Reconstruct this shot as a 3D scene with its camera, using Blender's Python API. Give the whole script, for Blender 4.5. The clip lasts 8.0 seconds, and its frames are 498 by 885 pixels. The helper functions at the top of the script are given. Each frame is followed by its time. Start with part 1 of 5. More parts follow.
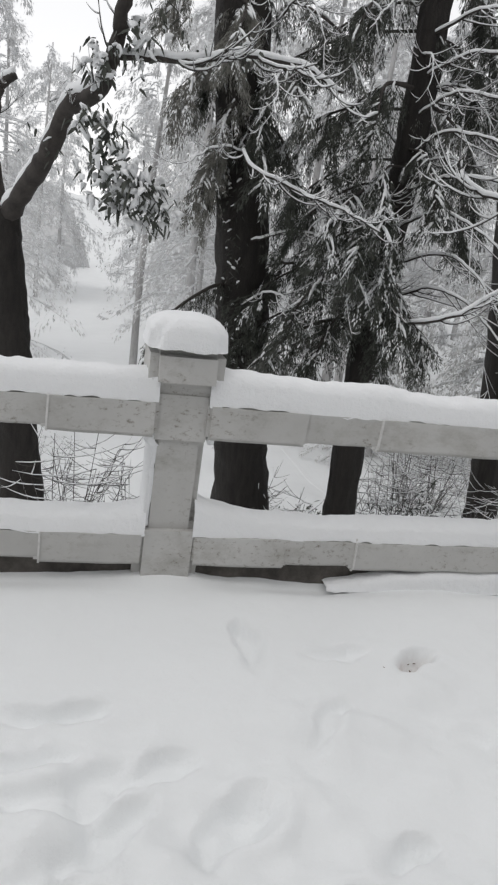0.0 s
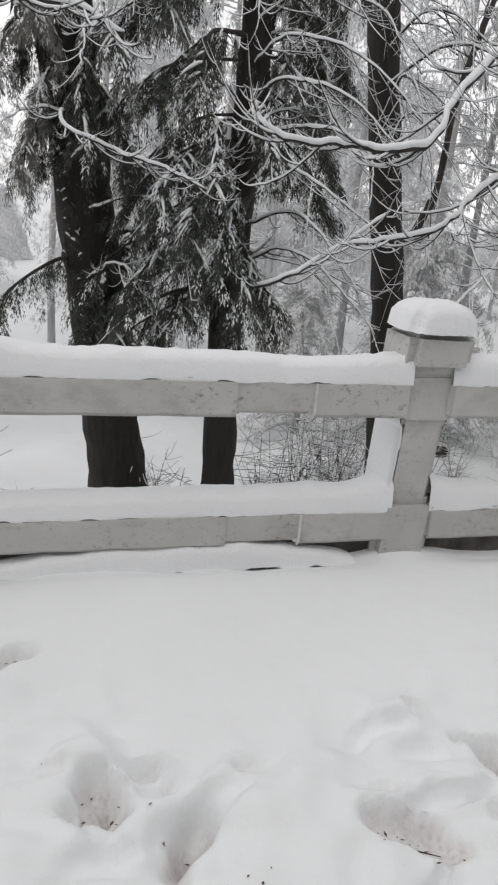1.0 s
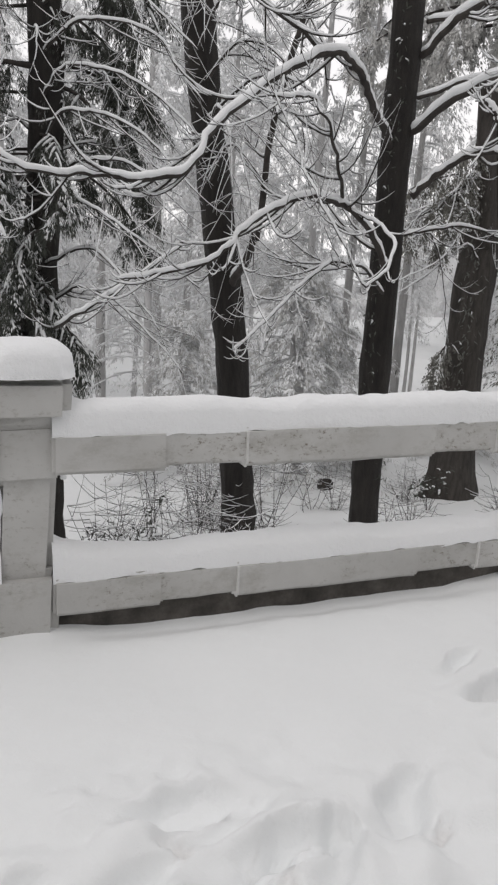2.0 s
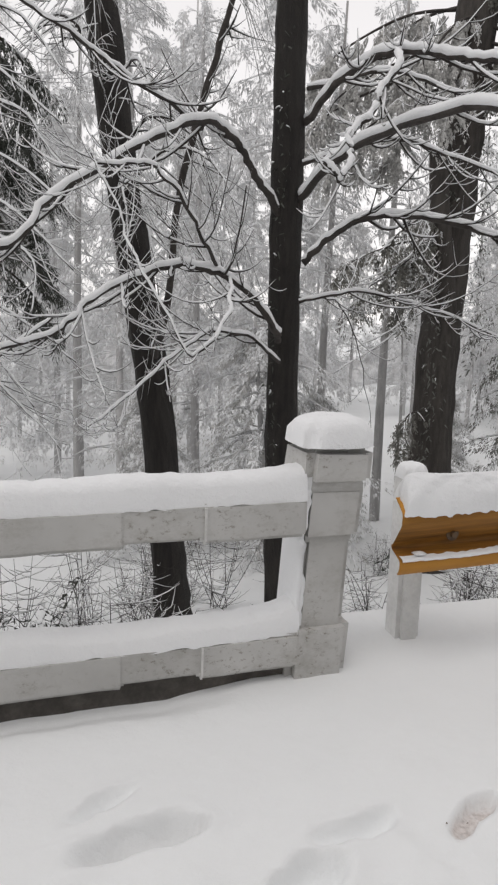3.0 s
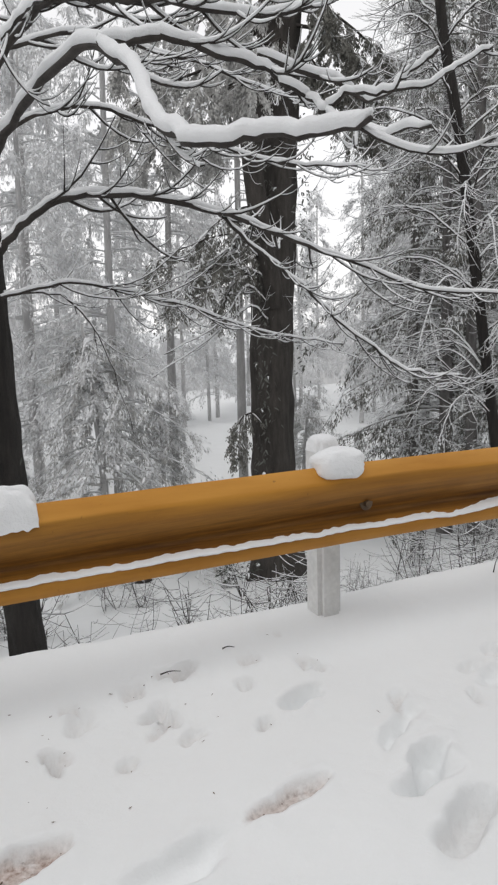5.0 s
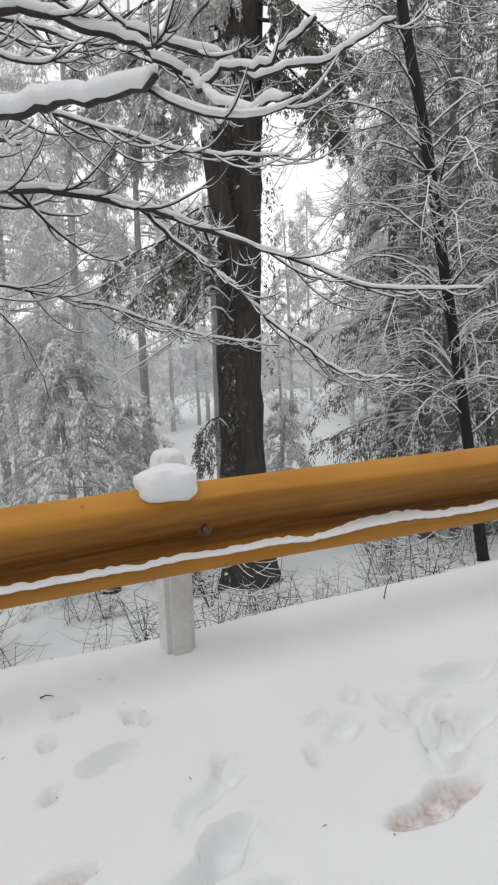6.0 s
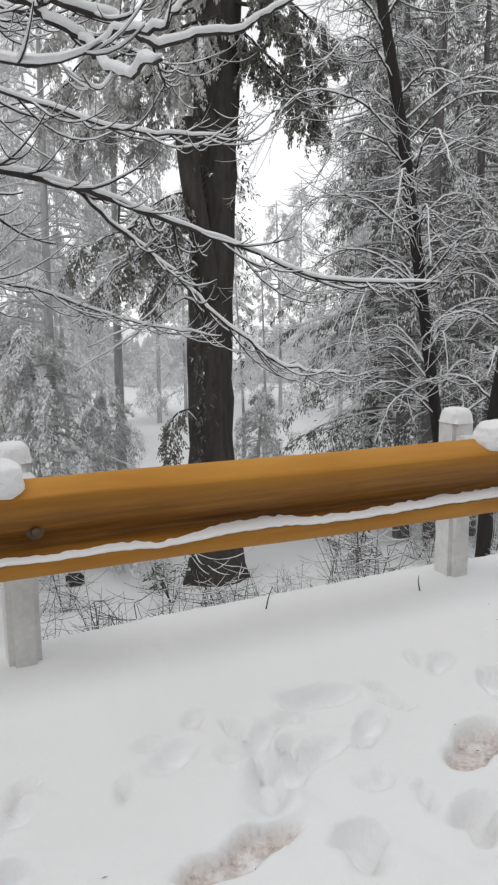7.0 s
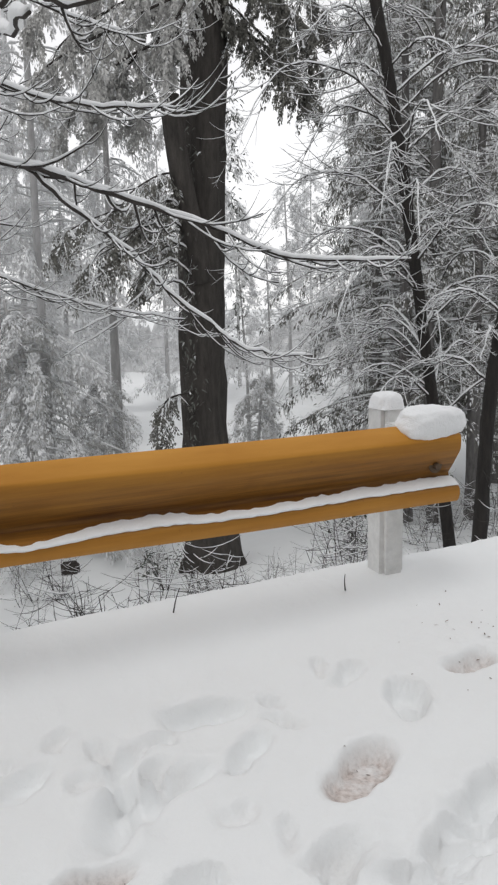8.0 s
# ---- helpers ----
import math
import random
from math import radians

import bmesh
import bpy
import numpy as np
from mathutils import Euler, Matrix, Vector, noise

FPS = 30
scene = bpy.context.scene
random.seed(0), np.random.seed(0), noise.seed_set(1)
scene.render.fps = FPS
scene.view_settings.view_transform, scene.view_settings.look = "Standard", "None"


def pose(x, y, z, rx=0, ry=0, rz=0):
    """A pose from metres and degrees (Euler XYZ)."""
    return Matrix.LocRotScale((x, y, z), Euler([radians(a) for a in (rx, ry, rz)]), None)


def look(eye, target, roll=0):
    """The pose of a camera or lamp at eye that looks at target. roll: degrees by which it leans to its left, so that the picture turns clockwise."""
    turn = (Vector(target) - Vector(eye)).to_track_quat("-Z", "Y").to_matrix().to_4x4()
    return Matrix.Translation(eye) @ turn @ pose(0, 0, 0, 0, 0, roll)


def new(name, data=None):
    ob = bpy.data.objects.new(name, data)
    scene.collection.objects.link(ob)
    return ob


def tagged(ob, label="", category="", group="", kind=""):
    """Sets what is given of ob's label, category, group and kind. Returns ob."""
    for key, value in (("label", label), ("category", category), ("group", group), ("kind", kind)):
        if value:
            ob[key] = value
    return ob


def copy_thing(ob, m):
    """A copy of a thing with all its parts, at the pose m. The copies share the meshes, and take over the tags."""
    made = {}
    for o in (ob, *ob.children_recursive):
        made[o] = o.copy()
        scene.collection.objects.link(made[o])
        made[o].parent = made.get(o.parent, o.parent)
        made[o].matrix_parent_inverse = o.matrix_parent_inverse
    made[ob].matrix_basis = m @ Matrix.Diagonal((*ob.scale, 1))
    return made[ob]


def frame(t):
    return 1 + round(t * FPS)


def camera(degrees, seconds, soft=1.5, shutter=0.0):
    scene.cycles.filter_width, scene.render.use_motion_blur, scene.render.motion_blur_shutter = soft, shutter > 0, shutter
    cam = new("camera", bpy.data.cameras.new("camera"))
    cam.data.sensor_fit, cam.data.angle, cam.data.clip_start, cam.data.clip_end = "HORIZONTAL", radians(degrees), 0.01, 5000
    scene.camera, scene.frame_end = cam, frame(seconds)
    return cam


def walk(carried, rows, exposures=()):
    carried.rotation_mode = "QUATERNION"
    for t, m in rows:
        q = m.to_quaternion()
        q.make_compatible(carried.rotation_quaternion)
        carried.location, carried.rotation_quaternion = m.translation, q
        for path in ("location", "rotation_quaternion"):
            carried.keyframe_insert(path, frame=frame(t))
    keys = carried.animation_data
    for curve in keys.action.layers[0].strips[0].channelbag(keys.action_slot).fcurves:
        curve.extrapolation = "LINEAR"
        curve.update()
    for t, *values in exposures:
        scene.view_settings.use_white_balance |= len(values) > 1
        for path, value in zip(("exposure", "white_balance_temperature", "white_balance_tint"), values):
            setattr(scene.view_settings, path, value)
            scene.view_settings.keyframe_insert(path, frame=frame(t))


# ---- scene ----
cam = camera(36.0, 8.0, soft=2.3)
PATH = [
    (0, (-0.02, -2.881, 1.532), (0.455, -1.032, 0.935), 8.2),
    (0.5, (0.7, -2.82, 1.487), (1.17, -0.982, 0.853), 7.1),
    (0.7, (1.0, -2.815, 1.475), (1.507, -0.99, 0.841), 6.1),
    (1, (1.438, -2.78, 1.447), (1.973, -0.958, 0.821), 5.2),
    (1.5, (2.124, -2.76, 1.47), (2.773, -1.005, 0.764), 4.4),
    (1.7, (2.39, -2.73, 1.465), (3.095, -0.965, 0.835), 4.1),
    (2.8, (4.02, -2.68, 1.545), (4.64, -0.82, 1.13), 2.3),
    (3, (4.27, -2.745, 1.505), (4.9, -0.883, 1.155), 1.7),
    (3.2, (4.5, -2.734, 1.49), (5.155, -0.885, 1.21), 1.6),
    (3.5, (4.842, -2.718, 1.468), (5.576, -0.888, 1.127), 1.4),
    (4, (5.478, -2.69, 1.395), (6.24, -0.876, 1.04), -0.7),
    (4.5, (5.98, -2.62, 1.385), (6.769, -0.823, 1.002), -0.8),
    (4.7, (6.148, -2.61, 1.375), (6.947, -0.813, 1.008), -1.1),
    (5.8, (7.047, -2.488, 1.324), (7.855, -0.678, 1.055), -2.0),
    (6, (7.171, -2.476, 1.319), (7.973, -0.672, 0.998), -2.2),
    (6.5, (7.475, -2.456, 1.284), (8.266, -0.648, 0.953), -0.7),
    (7, (7.745, -2.442, 1.274), (8.557, -0.646, 0.936), -0.6),
    (7.5, (8.004, -2.396, 1.239), (8.784, -0.591, 0.870), -1.0),
    (8, (8.263, -2.392, 1.248), (9.029, -0.584, 0.869), -1.5),
]
walk(cam, [(t, look(e, g, r)) for t, e, g, r in PATH], [(0, -0.17, 6500, 10), (1.0, -0.15, 6550, 11), (3.5, -0.14, 6680, 12), (4.5, -0.05, 6550, 10.5), (8.0, -0.05, 6500, 10)])

# ---- light: overcast, misty winter day ----
world = bpy.data.worlds.new("overcast_sky")
scene.world = world
world.use_nodes = True
wn, wl = world.node_tree.nodes, world.node_tree.links
wn.clear()
sky = wn.new("ShaderNodeTexSky")
sky.sky_type, sky.sun_disc = "NISHITA", False
sky.sun_elevation, sky.sun_rotation = radians(51), radians(220)
sky_light = wn.new("ShaderNodeBackground")
sky_light.inputs["Strength"].default_value = 0.05
cloud = wn.new("ShaderNodeBackground")
cloud.inputs["Color"].default_value = (0.995, 0.99, 0.995, 1)
cloud_up = wn.new("ShaderNodeTexCoord")
cloud_sep = wn.new("ShaderNodeSeparateXYZ")
cloud_map = wn.new("ShaderNodeMapRange")
cloud_map.inputs["From Min"].default_value, cloud_map.inputs["From Max"].default_value = 0.0, 0.6
cloud_map.inputs["To Min"].default_value, cloud_map.inputs["To Max"].default_value = 1.42, 0.92
wl.new(cloud_up.outputs["Generated"], cloud_sep.inputs[0])
wl.new(cloud_sep.outputs["Z"], cloud_map.inputs["Value"])
wl.new(cloud_map.outputs[0], cloud.inputs["Strength"])
both = wn.new("ShaderNodeMixShader")
both.inputs[0].default_value = 0.85
wout = wn.new("ShaderNodeOutputWorld")
wl.new(sky.outputs[0], sky_light.inputs["Color"])
wl.new(sky_light.outputs[0], both.inputs[1])
wl.new(cloud.outputs[0], both.inputs[2])
wl.new(both.outputs[0], wout.inputs["Surface"])
sun_data = bpy.data.lights.new("sun", "SUN")
sun_data.energy, sun_data.angle, sun_data.color = 0.55, radians(28), (1.0, 0.98, 0.95)
sun = new("sun", sun_data)
sun.matrix_world = look((-1.5, -3.5, 15), (4.5, 1, 0))


# ---- materials ----
def material(name, rough=0.8, metal=0.0):
    m = bpy.data.materials.new(name)
    m.use_nodes = True
    nt = m.node_tree
    b = nt.nodes["Principled BSDF"]
    b.inputs["Roughness"].default_value, b.inputs["Metallic"].default_value = rough, metal
    return m, nt, b


def noise_node(nt, scale, detail=4.0, stretch=None, rough=0.6):
    tc = nt.nodes.new("ShaderNodeTexCoord")
    n = nt.nodes.new("ShaderNodeTexNoise")
    n.inputs["Scale"].default_value, n.inputs["Detail"].default_value = scale, detail
    n.inputs["Roughness"].default_value = rough
    if stretch:
        mp = nt.nodes.new("ShaderNodeMapping")
        mp.inputs["Scale"].default_value = stretch
        nt.links.new(tc.outputs["Object"], mp.inputs[0])
        nt.links.new(mp.outputs[0], n.inputs["Vector"])
    else:
        nt.links.new(tc.outputs["Object"], n.inputs["Vector"])
    return n.outputs["Fac"]


def ramp(nt, fac, stops):
    r = nt.nodes.new("ShaderNodeValToRGB")
    els = r.color_ramp.elements
    while len(els) < len(stops):
        els.new(0.5)
    for e, (p, c) in zip(els, stops):
        e.position, e.color = p, (*c, 1) if len(c) == 3 else (c[0], c[0], c[0], 1)
    nt.links.new(fac, r.inputs[0])
    return r.outputs["Color"]


def mixed(nt, fac, a, b):
    m = nt.nodes.new("ShaderNodeMix")
    m.data_type = "RGBA"
    for sock, v in ((m.inputs[0], fac), (m.inputs[6], a), (m.inputs[7], b)):
        if hasattr(v, "links"):
            nt.links.new(v, sock)
        else:
            sock.default_value = v if not isinstance(v, tuple) else (*v, 1)
    return m.outputs[2]


def bumped(nt, b, height, strength, distance=0.01):
    n = nt.nodes.new("ShaderNodeBump")
    n.inputs["Strength"].default_value, n.inputs["Distance"].default_value = strength, distance
    nt.links.new(height, n.inputs["Height"])
    nt.links.new(n.outputs[0], b.inputs["Normal"])


def simple(name, lo, hi, scale, rough, bump=0.3, dist=0.01, stretch=None, metal=0.0, fine=None):
    m, nt, b = material(name, rough, metal)
    n1 = noise_node(nt, scale, 6, stretch)
    col = ramp(nt, n1, [(0.3, lo), (0.7, hi)])
    n2 = noise_node(nt, fine or scale * 7, 5, stretch)
    col = mixed(nt, ramp(nt, n2, [(0.35, (0.0,)), (0.75, (0.35,))]), col, tuple(v * 0.62 for v in lo))
    nt.links.new(col, b.inputs["Base Color"])
    bumped(nt, b, n2, bump, dist)
    return m


def make_snow(name, tone=(0.86, 0.87, 0.88), soil=False):
    m, nt, b = material(name, 0.85)
    n1, n2 = noise_node(nt, 1.3, 4), noise_node(nt, 160, 3)
    col = mixed(nt, ramp(nt, n1, [(0.35, (0.0,)), (0.7, (1.0,))]), tone, tuple(v * 0.965 for v in tone))
    if soil:
        at = nt.nodes.new("ShaderNodeAttribute")
        at.attribute_name = "bare"
        n3 = noise_node(nt, 14, 4)
        mul = nt.nodes.new("ShaderNodeMath")
        mul.operation = "MULTIPLY"
        nt.links.new(at.outputs["Fac"], mul.inputs[0])
        nt.links.new(ramp(nt, n3, [(0.18, (0.0,)), (0.52, (1.0,))]), mul.inputs[1])
        earth = ramp(nt, noise_node(nt, 60, 5), [(0.32, (0.23, 0.16, 0.13)), (0.48, (0.47, 0.385, 0.345)), (0.72, (0.68, 0.61, 0.58))])
        col = mixed(nt, mul.outputs[0], col, earth)
    nt.links.new(col, b.inputs["Base Color"])
    b.inputs["Specular IOR Level"].default_value = 0.2
    b.inputs["Subsurface Weight"].default_value = 0.0
    lump = nt.nodes.new("ShaderNodeMath")
    lump.operation = "MULTIPLY_ADD"
    lump.inputs[1].default_value = 3.0
    nt.links.new(noise_node(nt, 34, 4), lump.inputs[0])
    nt.links.new(n2, lump.inputs[2])
    bumped(nt, b, lump.outputs[0], 0.25 if soil else 0.42, 0.006)
    return m


SNOW = make_snow("snow")
SNOW_GROUND = make_snow("snow_ground", (0.84, 0.855, 0.86), soil=True)
def make_concrete():
    m, nt, b = material("painted_concrete", 0.7)
    col = ramp(nt, noise_node(nt, 2.2, 5), [(0.3, (0.46, 0.455, 0.44)), (0.7, (0.58, 0.575, 0.56))])
    mould = noise_node(nt, 3.4, 9, (1, 1, 1.6), 0.78)
    speck = noise_node(nt, 30.0, 7, (1, 1, 1.5), 0.75)
    patch = noise_node(nt, 1.7, 3)
    col = mixed(nt, ramp(nt, mould, [(0.50, (0.0,)), (0.72, (0.6,))]), col, (0.27, 0.255, 0.22))
    gate = nt.nodes.new("ShaderNodeMath")
    gate.operation = "MULTIPLY"
    nt.links.new(ramp(nt, speck, [(0.55, (0.0,)), (0.66, (0.85,))]), gate.inputs[0])
    nt.links.new(ramp(nt, patch, [(0.40, (0.0,)), (0.56, (1.0,))]), gate.inputs[1])
    col = mixed(nt, gate.outputs[0], col, (0.16, 0.135, 0.10))
    nt.links.new(col, b.inputs["Base Color"])
    bumped(nt, b, speck, 0.35, 0.004)
    return m


CONCRETE = make_concrete()
JOINT = simple("mortar_joint", (0.62, 0.615, 0.60), (0.74, 0.735, 0.72), 9, 0.8, 0.3, 0.004)
# leaf of farther boughs, its colour paled for mist and frost
MIST_PALE_LEAF = simple("mist_pale_evergreen_leaf", (0.46, 0.455, 0.44), (0.70, 0.695, 0.68), 9, 0.75, 0.2, 0.004)
# bark with haze lifted into its base colour, for the massive trunk
HAZED_BARK = simple("hazed_grey_brown_bark", (0.030, 0.026, 0.023), (0.085, 0.075, 0.066), 4, 0.85, 0.9, 0.03, (3, 3, 0.6))
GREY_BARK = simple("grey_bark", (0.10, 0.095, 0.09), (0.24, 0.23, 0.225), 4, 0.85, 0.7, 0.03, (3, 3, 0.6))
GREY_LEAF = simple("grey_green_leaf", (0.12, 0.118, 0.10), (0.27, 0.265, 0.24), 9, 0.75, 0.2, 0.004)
# bark of the slim trunks, greyed in its colour for the mist
MIST_BARK = simple("haze_grey_bark", (0.34, 0.335, 0.33), (0.54, 0.535, 0.53), 3, 0.9, 0.5, 0.02, (2, 2, 0.5))
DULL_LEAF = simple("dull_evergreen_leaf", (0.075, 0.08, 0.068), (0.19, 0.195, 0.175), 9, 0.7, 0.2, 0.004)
PLINTH = simple("dark_concrete", (0.025, 0.021, 0.018), (0.15, 0.135, 0.12), 7, 0.7, 0.5, 0.01)
BARK = simple("dark_wet_bark", (0.012, 0.010, 0.009), (0.035, 0.030, 0.026), 5, 0.85, 0.9, 0.03, (3, 3, 0.6))
TWIG = simple("twig_bark", (0.025, 0.021, 0.019), (0.065, 0.056, 0.05), 9, 0.85, 0.5, 0.006)
# far bark: frost, and distance haze painted into the base colour
FAR_BARK = simple("frost_haze_bark", (0.42, 0.415, 0.415), (0.66, 0.655, 0.655), 2.5, 0.9, 0.5, 0.02, (2, 2, 0.5))
LEAF = simple("evergreen_leaf", (0.030, 0.035, 0.027), (0.085, 0.092, 0.074), 14, 0.6, 0.2, 0.004)
# far needles: frosted, and paled further to stand in for haze
FROST_HAZE = simple("frost_haze_needles", (0.62, 0.62, 0.622), (0.84, 0.84, 0.842), 3.0, 0.9, 0.2, 0.01, fine=18)


def make_yellow():
    m, nt, b = material("yellow_paint", 0.55)
    b.inputs["Specular IOR Level"].default_value = 0.3
    col = ramp(nt, noise_node(nt, 3.0, 5, (0.5, 3, 3)), [(0.3, (0.46, 0.195, 0.020)), (0.7, (0.60, 0.285, 0.045))])
    # mask darkens the paint for the valley's shade and for its stains
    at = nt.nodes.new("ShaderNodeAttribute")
    at.attribute_name = "shade_and_stain"
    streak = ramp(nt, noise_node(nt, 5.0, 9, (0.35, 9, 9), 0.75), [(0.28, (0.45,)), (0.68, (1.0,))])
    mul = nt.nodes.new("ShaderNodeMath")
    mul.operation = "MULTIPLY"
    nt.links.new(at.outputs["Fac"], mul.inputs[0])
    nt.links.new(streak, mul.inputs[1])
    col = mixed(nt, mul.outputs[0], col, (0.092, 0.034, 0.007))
    fleck = noise_node(nt, 46.0, 5)
    col = mixed(nt, ramp(nt, fleck, [(0.68, (0.0,)), (0.76, (0.7,))]), col, (0.12, 0.05, 0.02))
    nt.links.new(col, b.inputs["Base Color"])
    bumped(nt, b, fleck, 0.12, 0.002)
    return m


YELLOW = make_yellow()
POST_WHITE = simple("white_post_paint", (0.66, 0.66, 0.65), (0.82, 0.82, 0.81), 6, 0.5, 0.2, 0.003)
LIGHT_BLOCKER = simple("light_blocker", (0.05, 0.052, 0.045), (0.30, 0.30, 0.29), 1.2, 0.9, 0.8, 0.1, fine=5)
LITTER = simple("dead_leaf", (0.05, 0.03, 0.02), (0.20, 0.12, 0.08), 40, 0.9, 0.2, 0.002)
# pale tone stands in for mist over the far woods
MIST = simple("mist_coloured_woods", (0.62, 0.62, 0.625), (0.82, 0.82, 0.82), 0.5, 1.0, 0.3, 0.2, (1.6, 1.6, 0.5), fine=2.4)
STEEL = simple("rusty_steel", (0.06, 0.035, 0.02), (0.16, 0.10, 0.05), 30, 0.6, 0.3, 0.002)


# ---- geometry helpers ----
class Geo:
    def __init__(self):
        self.v, self.f, self.n = [], [], 0

    def add(self, verts, faces):
        self.v.append(np.asarray(verts, float).reshape(-1, 3))
        self.f.append((np.asarray(faces, int) + self.n).tolist())
        self.n += len(self.v[-1])

    def tube(self, pts, rad, seg=7, caps=True, squash=None):
        pts, rad = np.asarray(pts, float), np.asarray(rad, float)
        k = len(pts)
        tan = np.gradient(pts, axis=0)
        tan /= np.linalg.norm(tan, axis=1, keepdims=True) + 1e-9
        ref = np.where(np.abs(tan[:, 2:3]) > 0.9, [[1.0, 0, 0]], [[0, 0, 1.0]])
        u = np.cross(tan, ref)
        u /= np.linalg.norm(u, axis=1, keepdims=True)
        w = np.cross(u, tan)
        a = np.arange(seg) * 2 * math.pi / seg
        sx, sy = squash or (1, 1)
        ring = pts[:, None] + rad[:, None, None] * (u[:, None] * (np.cos(a) * sx)[None, :, None] + w[:, None] * (np.sin(a) * sy)[None, :, None])
        i, j = np.meshgrid(np.arange(k - 1), np.arange(seg), indexing="ij")
        jn = (j + 1) % seg
        q = np.stack([i * seg + j, i * seg + jn, (i + 1) * seg + jn, (i + 1) * seg + j], -1).reshape(-1, 4)
        verts = ring.reshape(-1, 3)
        base = self.n
        self.add(verts, q)
        if caps:
            self.f.append([list(range(base + seg - 1, base - 1, -1)), list(range(base + (k - 1) * seg, base + k * seg))])

    def grid(self, p):
        p = np.asarray(p, float)
        a, b = p.shape[:2]
        i, j = np.meshgrid(np.arange(a - 1), np.arange(b - 1), indexing="ij")
        q = np.stack([i * b + j, (i + 1) * b + j, (i + 1) * b + j + 1, i * b + j + 1], -1).reshape(-1, 4)
        self.add(p.reshape(-1, 3), q)

    def ribbons(self, p0, d, length, width, droop, segs=3, side=None):
        """Many thin tapering blades at once, each bending down by droop."""
        n = len(p0)
        d = d / (np.linalg.norm(d, axis=1, keepdims=True) + 1e-9)
        if side is None:
            side = np.cross(d, np.random.normal(size=(n, 3)))
        side = side / (np.linalg.norm(side, axis=1, keepdims=True) + 1e-9)
        rows = []
        if segs == 1:
            mid = p0 + d * (length * 0.45)[:, None]
            end = p0 + d * length[:, None]
            mid[:, 2] -= droop * length * 0.2
            end[:, 2] -= droop * length
            half = (width * 0.5)[:, None]
            v = np.stack([p0, mid - side * half, end, mid + side * half], 1)
            f = np.arange(4)[None] + (np.arange(n) * 4)[:, None]
            self.add(v.reshape(-1, 3), f)
            return
        for k in range(segs + 1):
            s = k / segs
            c = p0 + d * (length * s)[:, None]
            c[:, 2] -= droop * length * s * s
            half = (width * (0.55 + 0.9 * s - 1.25 * s * s) * 0.5)[:, None]
            rows += [c - side * half, c + side * half]
        v = np.stack(rows, 1)
        q = np.array([[2 * k, 2 * k + 1, 2 * k + 3, 2 * k + 2] for k in range(segs)])
        f = (q[None] + (np.arange(n) * (2 * segs + 2))[:, None, None]).reshape(-1, 4)
        self.add(v.reshape(-1, 3), f)

    def mesh(self, name, mat, smooth=True):
        me = bpy.data.meshes.new(name)
        faces = [f for chunk in self.f for f in chunk]
        me.from_pydata(np.concatenate(self.v), [], faces)
        me.materials.append(mat)
        if smooth:
            me.polygons.foreach_set("use_smooth", [True] * len(me.polygons))
        me.update()
        return me


def part(name, geo, mat, parent=None, label="", smooth=True):
    """Links a Geo or a bmesh as one mesh object under a thing or a part."""
    if isinstance(geo, Geo):
        me = geo.mesh(name, mat, smooth)
    else:
        me = bpy.data.meshes.new(name)
        geo.to_mesh(me)
        geo.free()
        me.materials.append(mat)
    ob = new(name, me)
    if parent:
        ob.parent = parent
        ob.matrix_parent_inverse = parent.matrix_world.inverted()
    if label:
        ob["label"] = label
    if name in ("snow", "foliage", "twig_growth") and parent:
        ob["kind"] = "stuff"
    return ob


def thing(name, label, category, group="", kind="", at=(0, 0, 0)):
    e = new(name)
    e.empty_display_size = 0.2
    e.matrix_world = Matrix.Translation(at)
    bpy.context.view_layer.update()
    return tagged(e, label, category, group, kind)


def bevel_box(x0, x1, y0, y1, z0, z1, bevel=0.01, taper=0.0, lean=0.0, cuts=0, rough=0.0, seed=0):
    """A box with rounded edges; lean shifts it along x per metre of height."""
    bm = bmesh.new()
    bmesh.ops.create_cube(bm, size=1)
    for v in bm.verts:
        k = 1 - taper * (v.co.z + 0.5)
        v.co = Vector(((x0 + x1) / 2 + v.co.x * (x1 - x0) * k, (y0 + y1) / 2 + v.co.y * (y1 - y0) * k, z0 + (v.co.z + 0.5) * (z1 - z0)))
    if cuts:
        bmesh.ops.subdivide_edges(bm, edges=[e for e in bm.edges if abs(e.verts[0].co.x - e.verts[1].co.x) > 0.3], cuts=cuts)
    bmesh.ops.bevel(bm, geom=[e for e in bm.edges if e.calc_face_angle(0) > 0.5], offset=bevel, segments=2, affect="EDGES")
    for v in bm.verts:
        if rough:
            v.co += noise.noise_vector(v.co * 7 + Vector((seed, seed, 0))) * rough
        v.co.x += lean * v.co.z
    return bm


def vnoise(x, y, scale, seed=0):
    """Smooth value noise from -1 to 1 on arrays."""
    rs = np.random.RandomState(seed)
    lat = rs.uniform(-1, 1, (256, 256))
    x, y = x * scale + 1000, y * scale + 1000
    xi, yi = np.floor(x).astype(int), np.floor(y).astype(int)
    fx, fy = x - xi, y - yi
    fx, fy = fx * fx * (3 - 2 * fx), fy * fy * (3 - 2 * fy)
    g = lambda a, b: lat[a % 256, b % 256]
    return (g(xi, yi) * (1 - fx) + g(xi + 1, yi) * fx) * (1 - fy) + (g(xi, yi + 1) * (1 - fx) + g(xi + 1, yi + 1) * fx) * fy


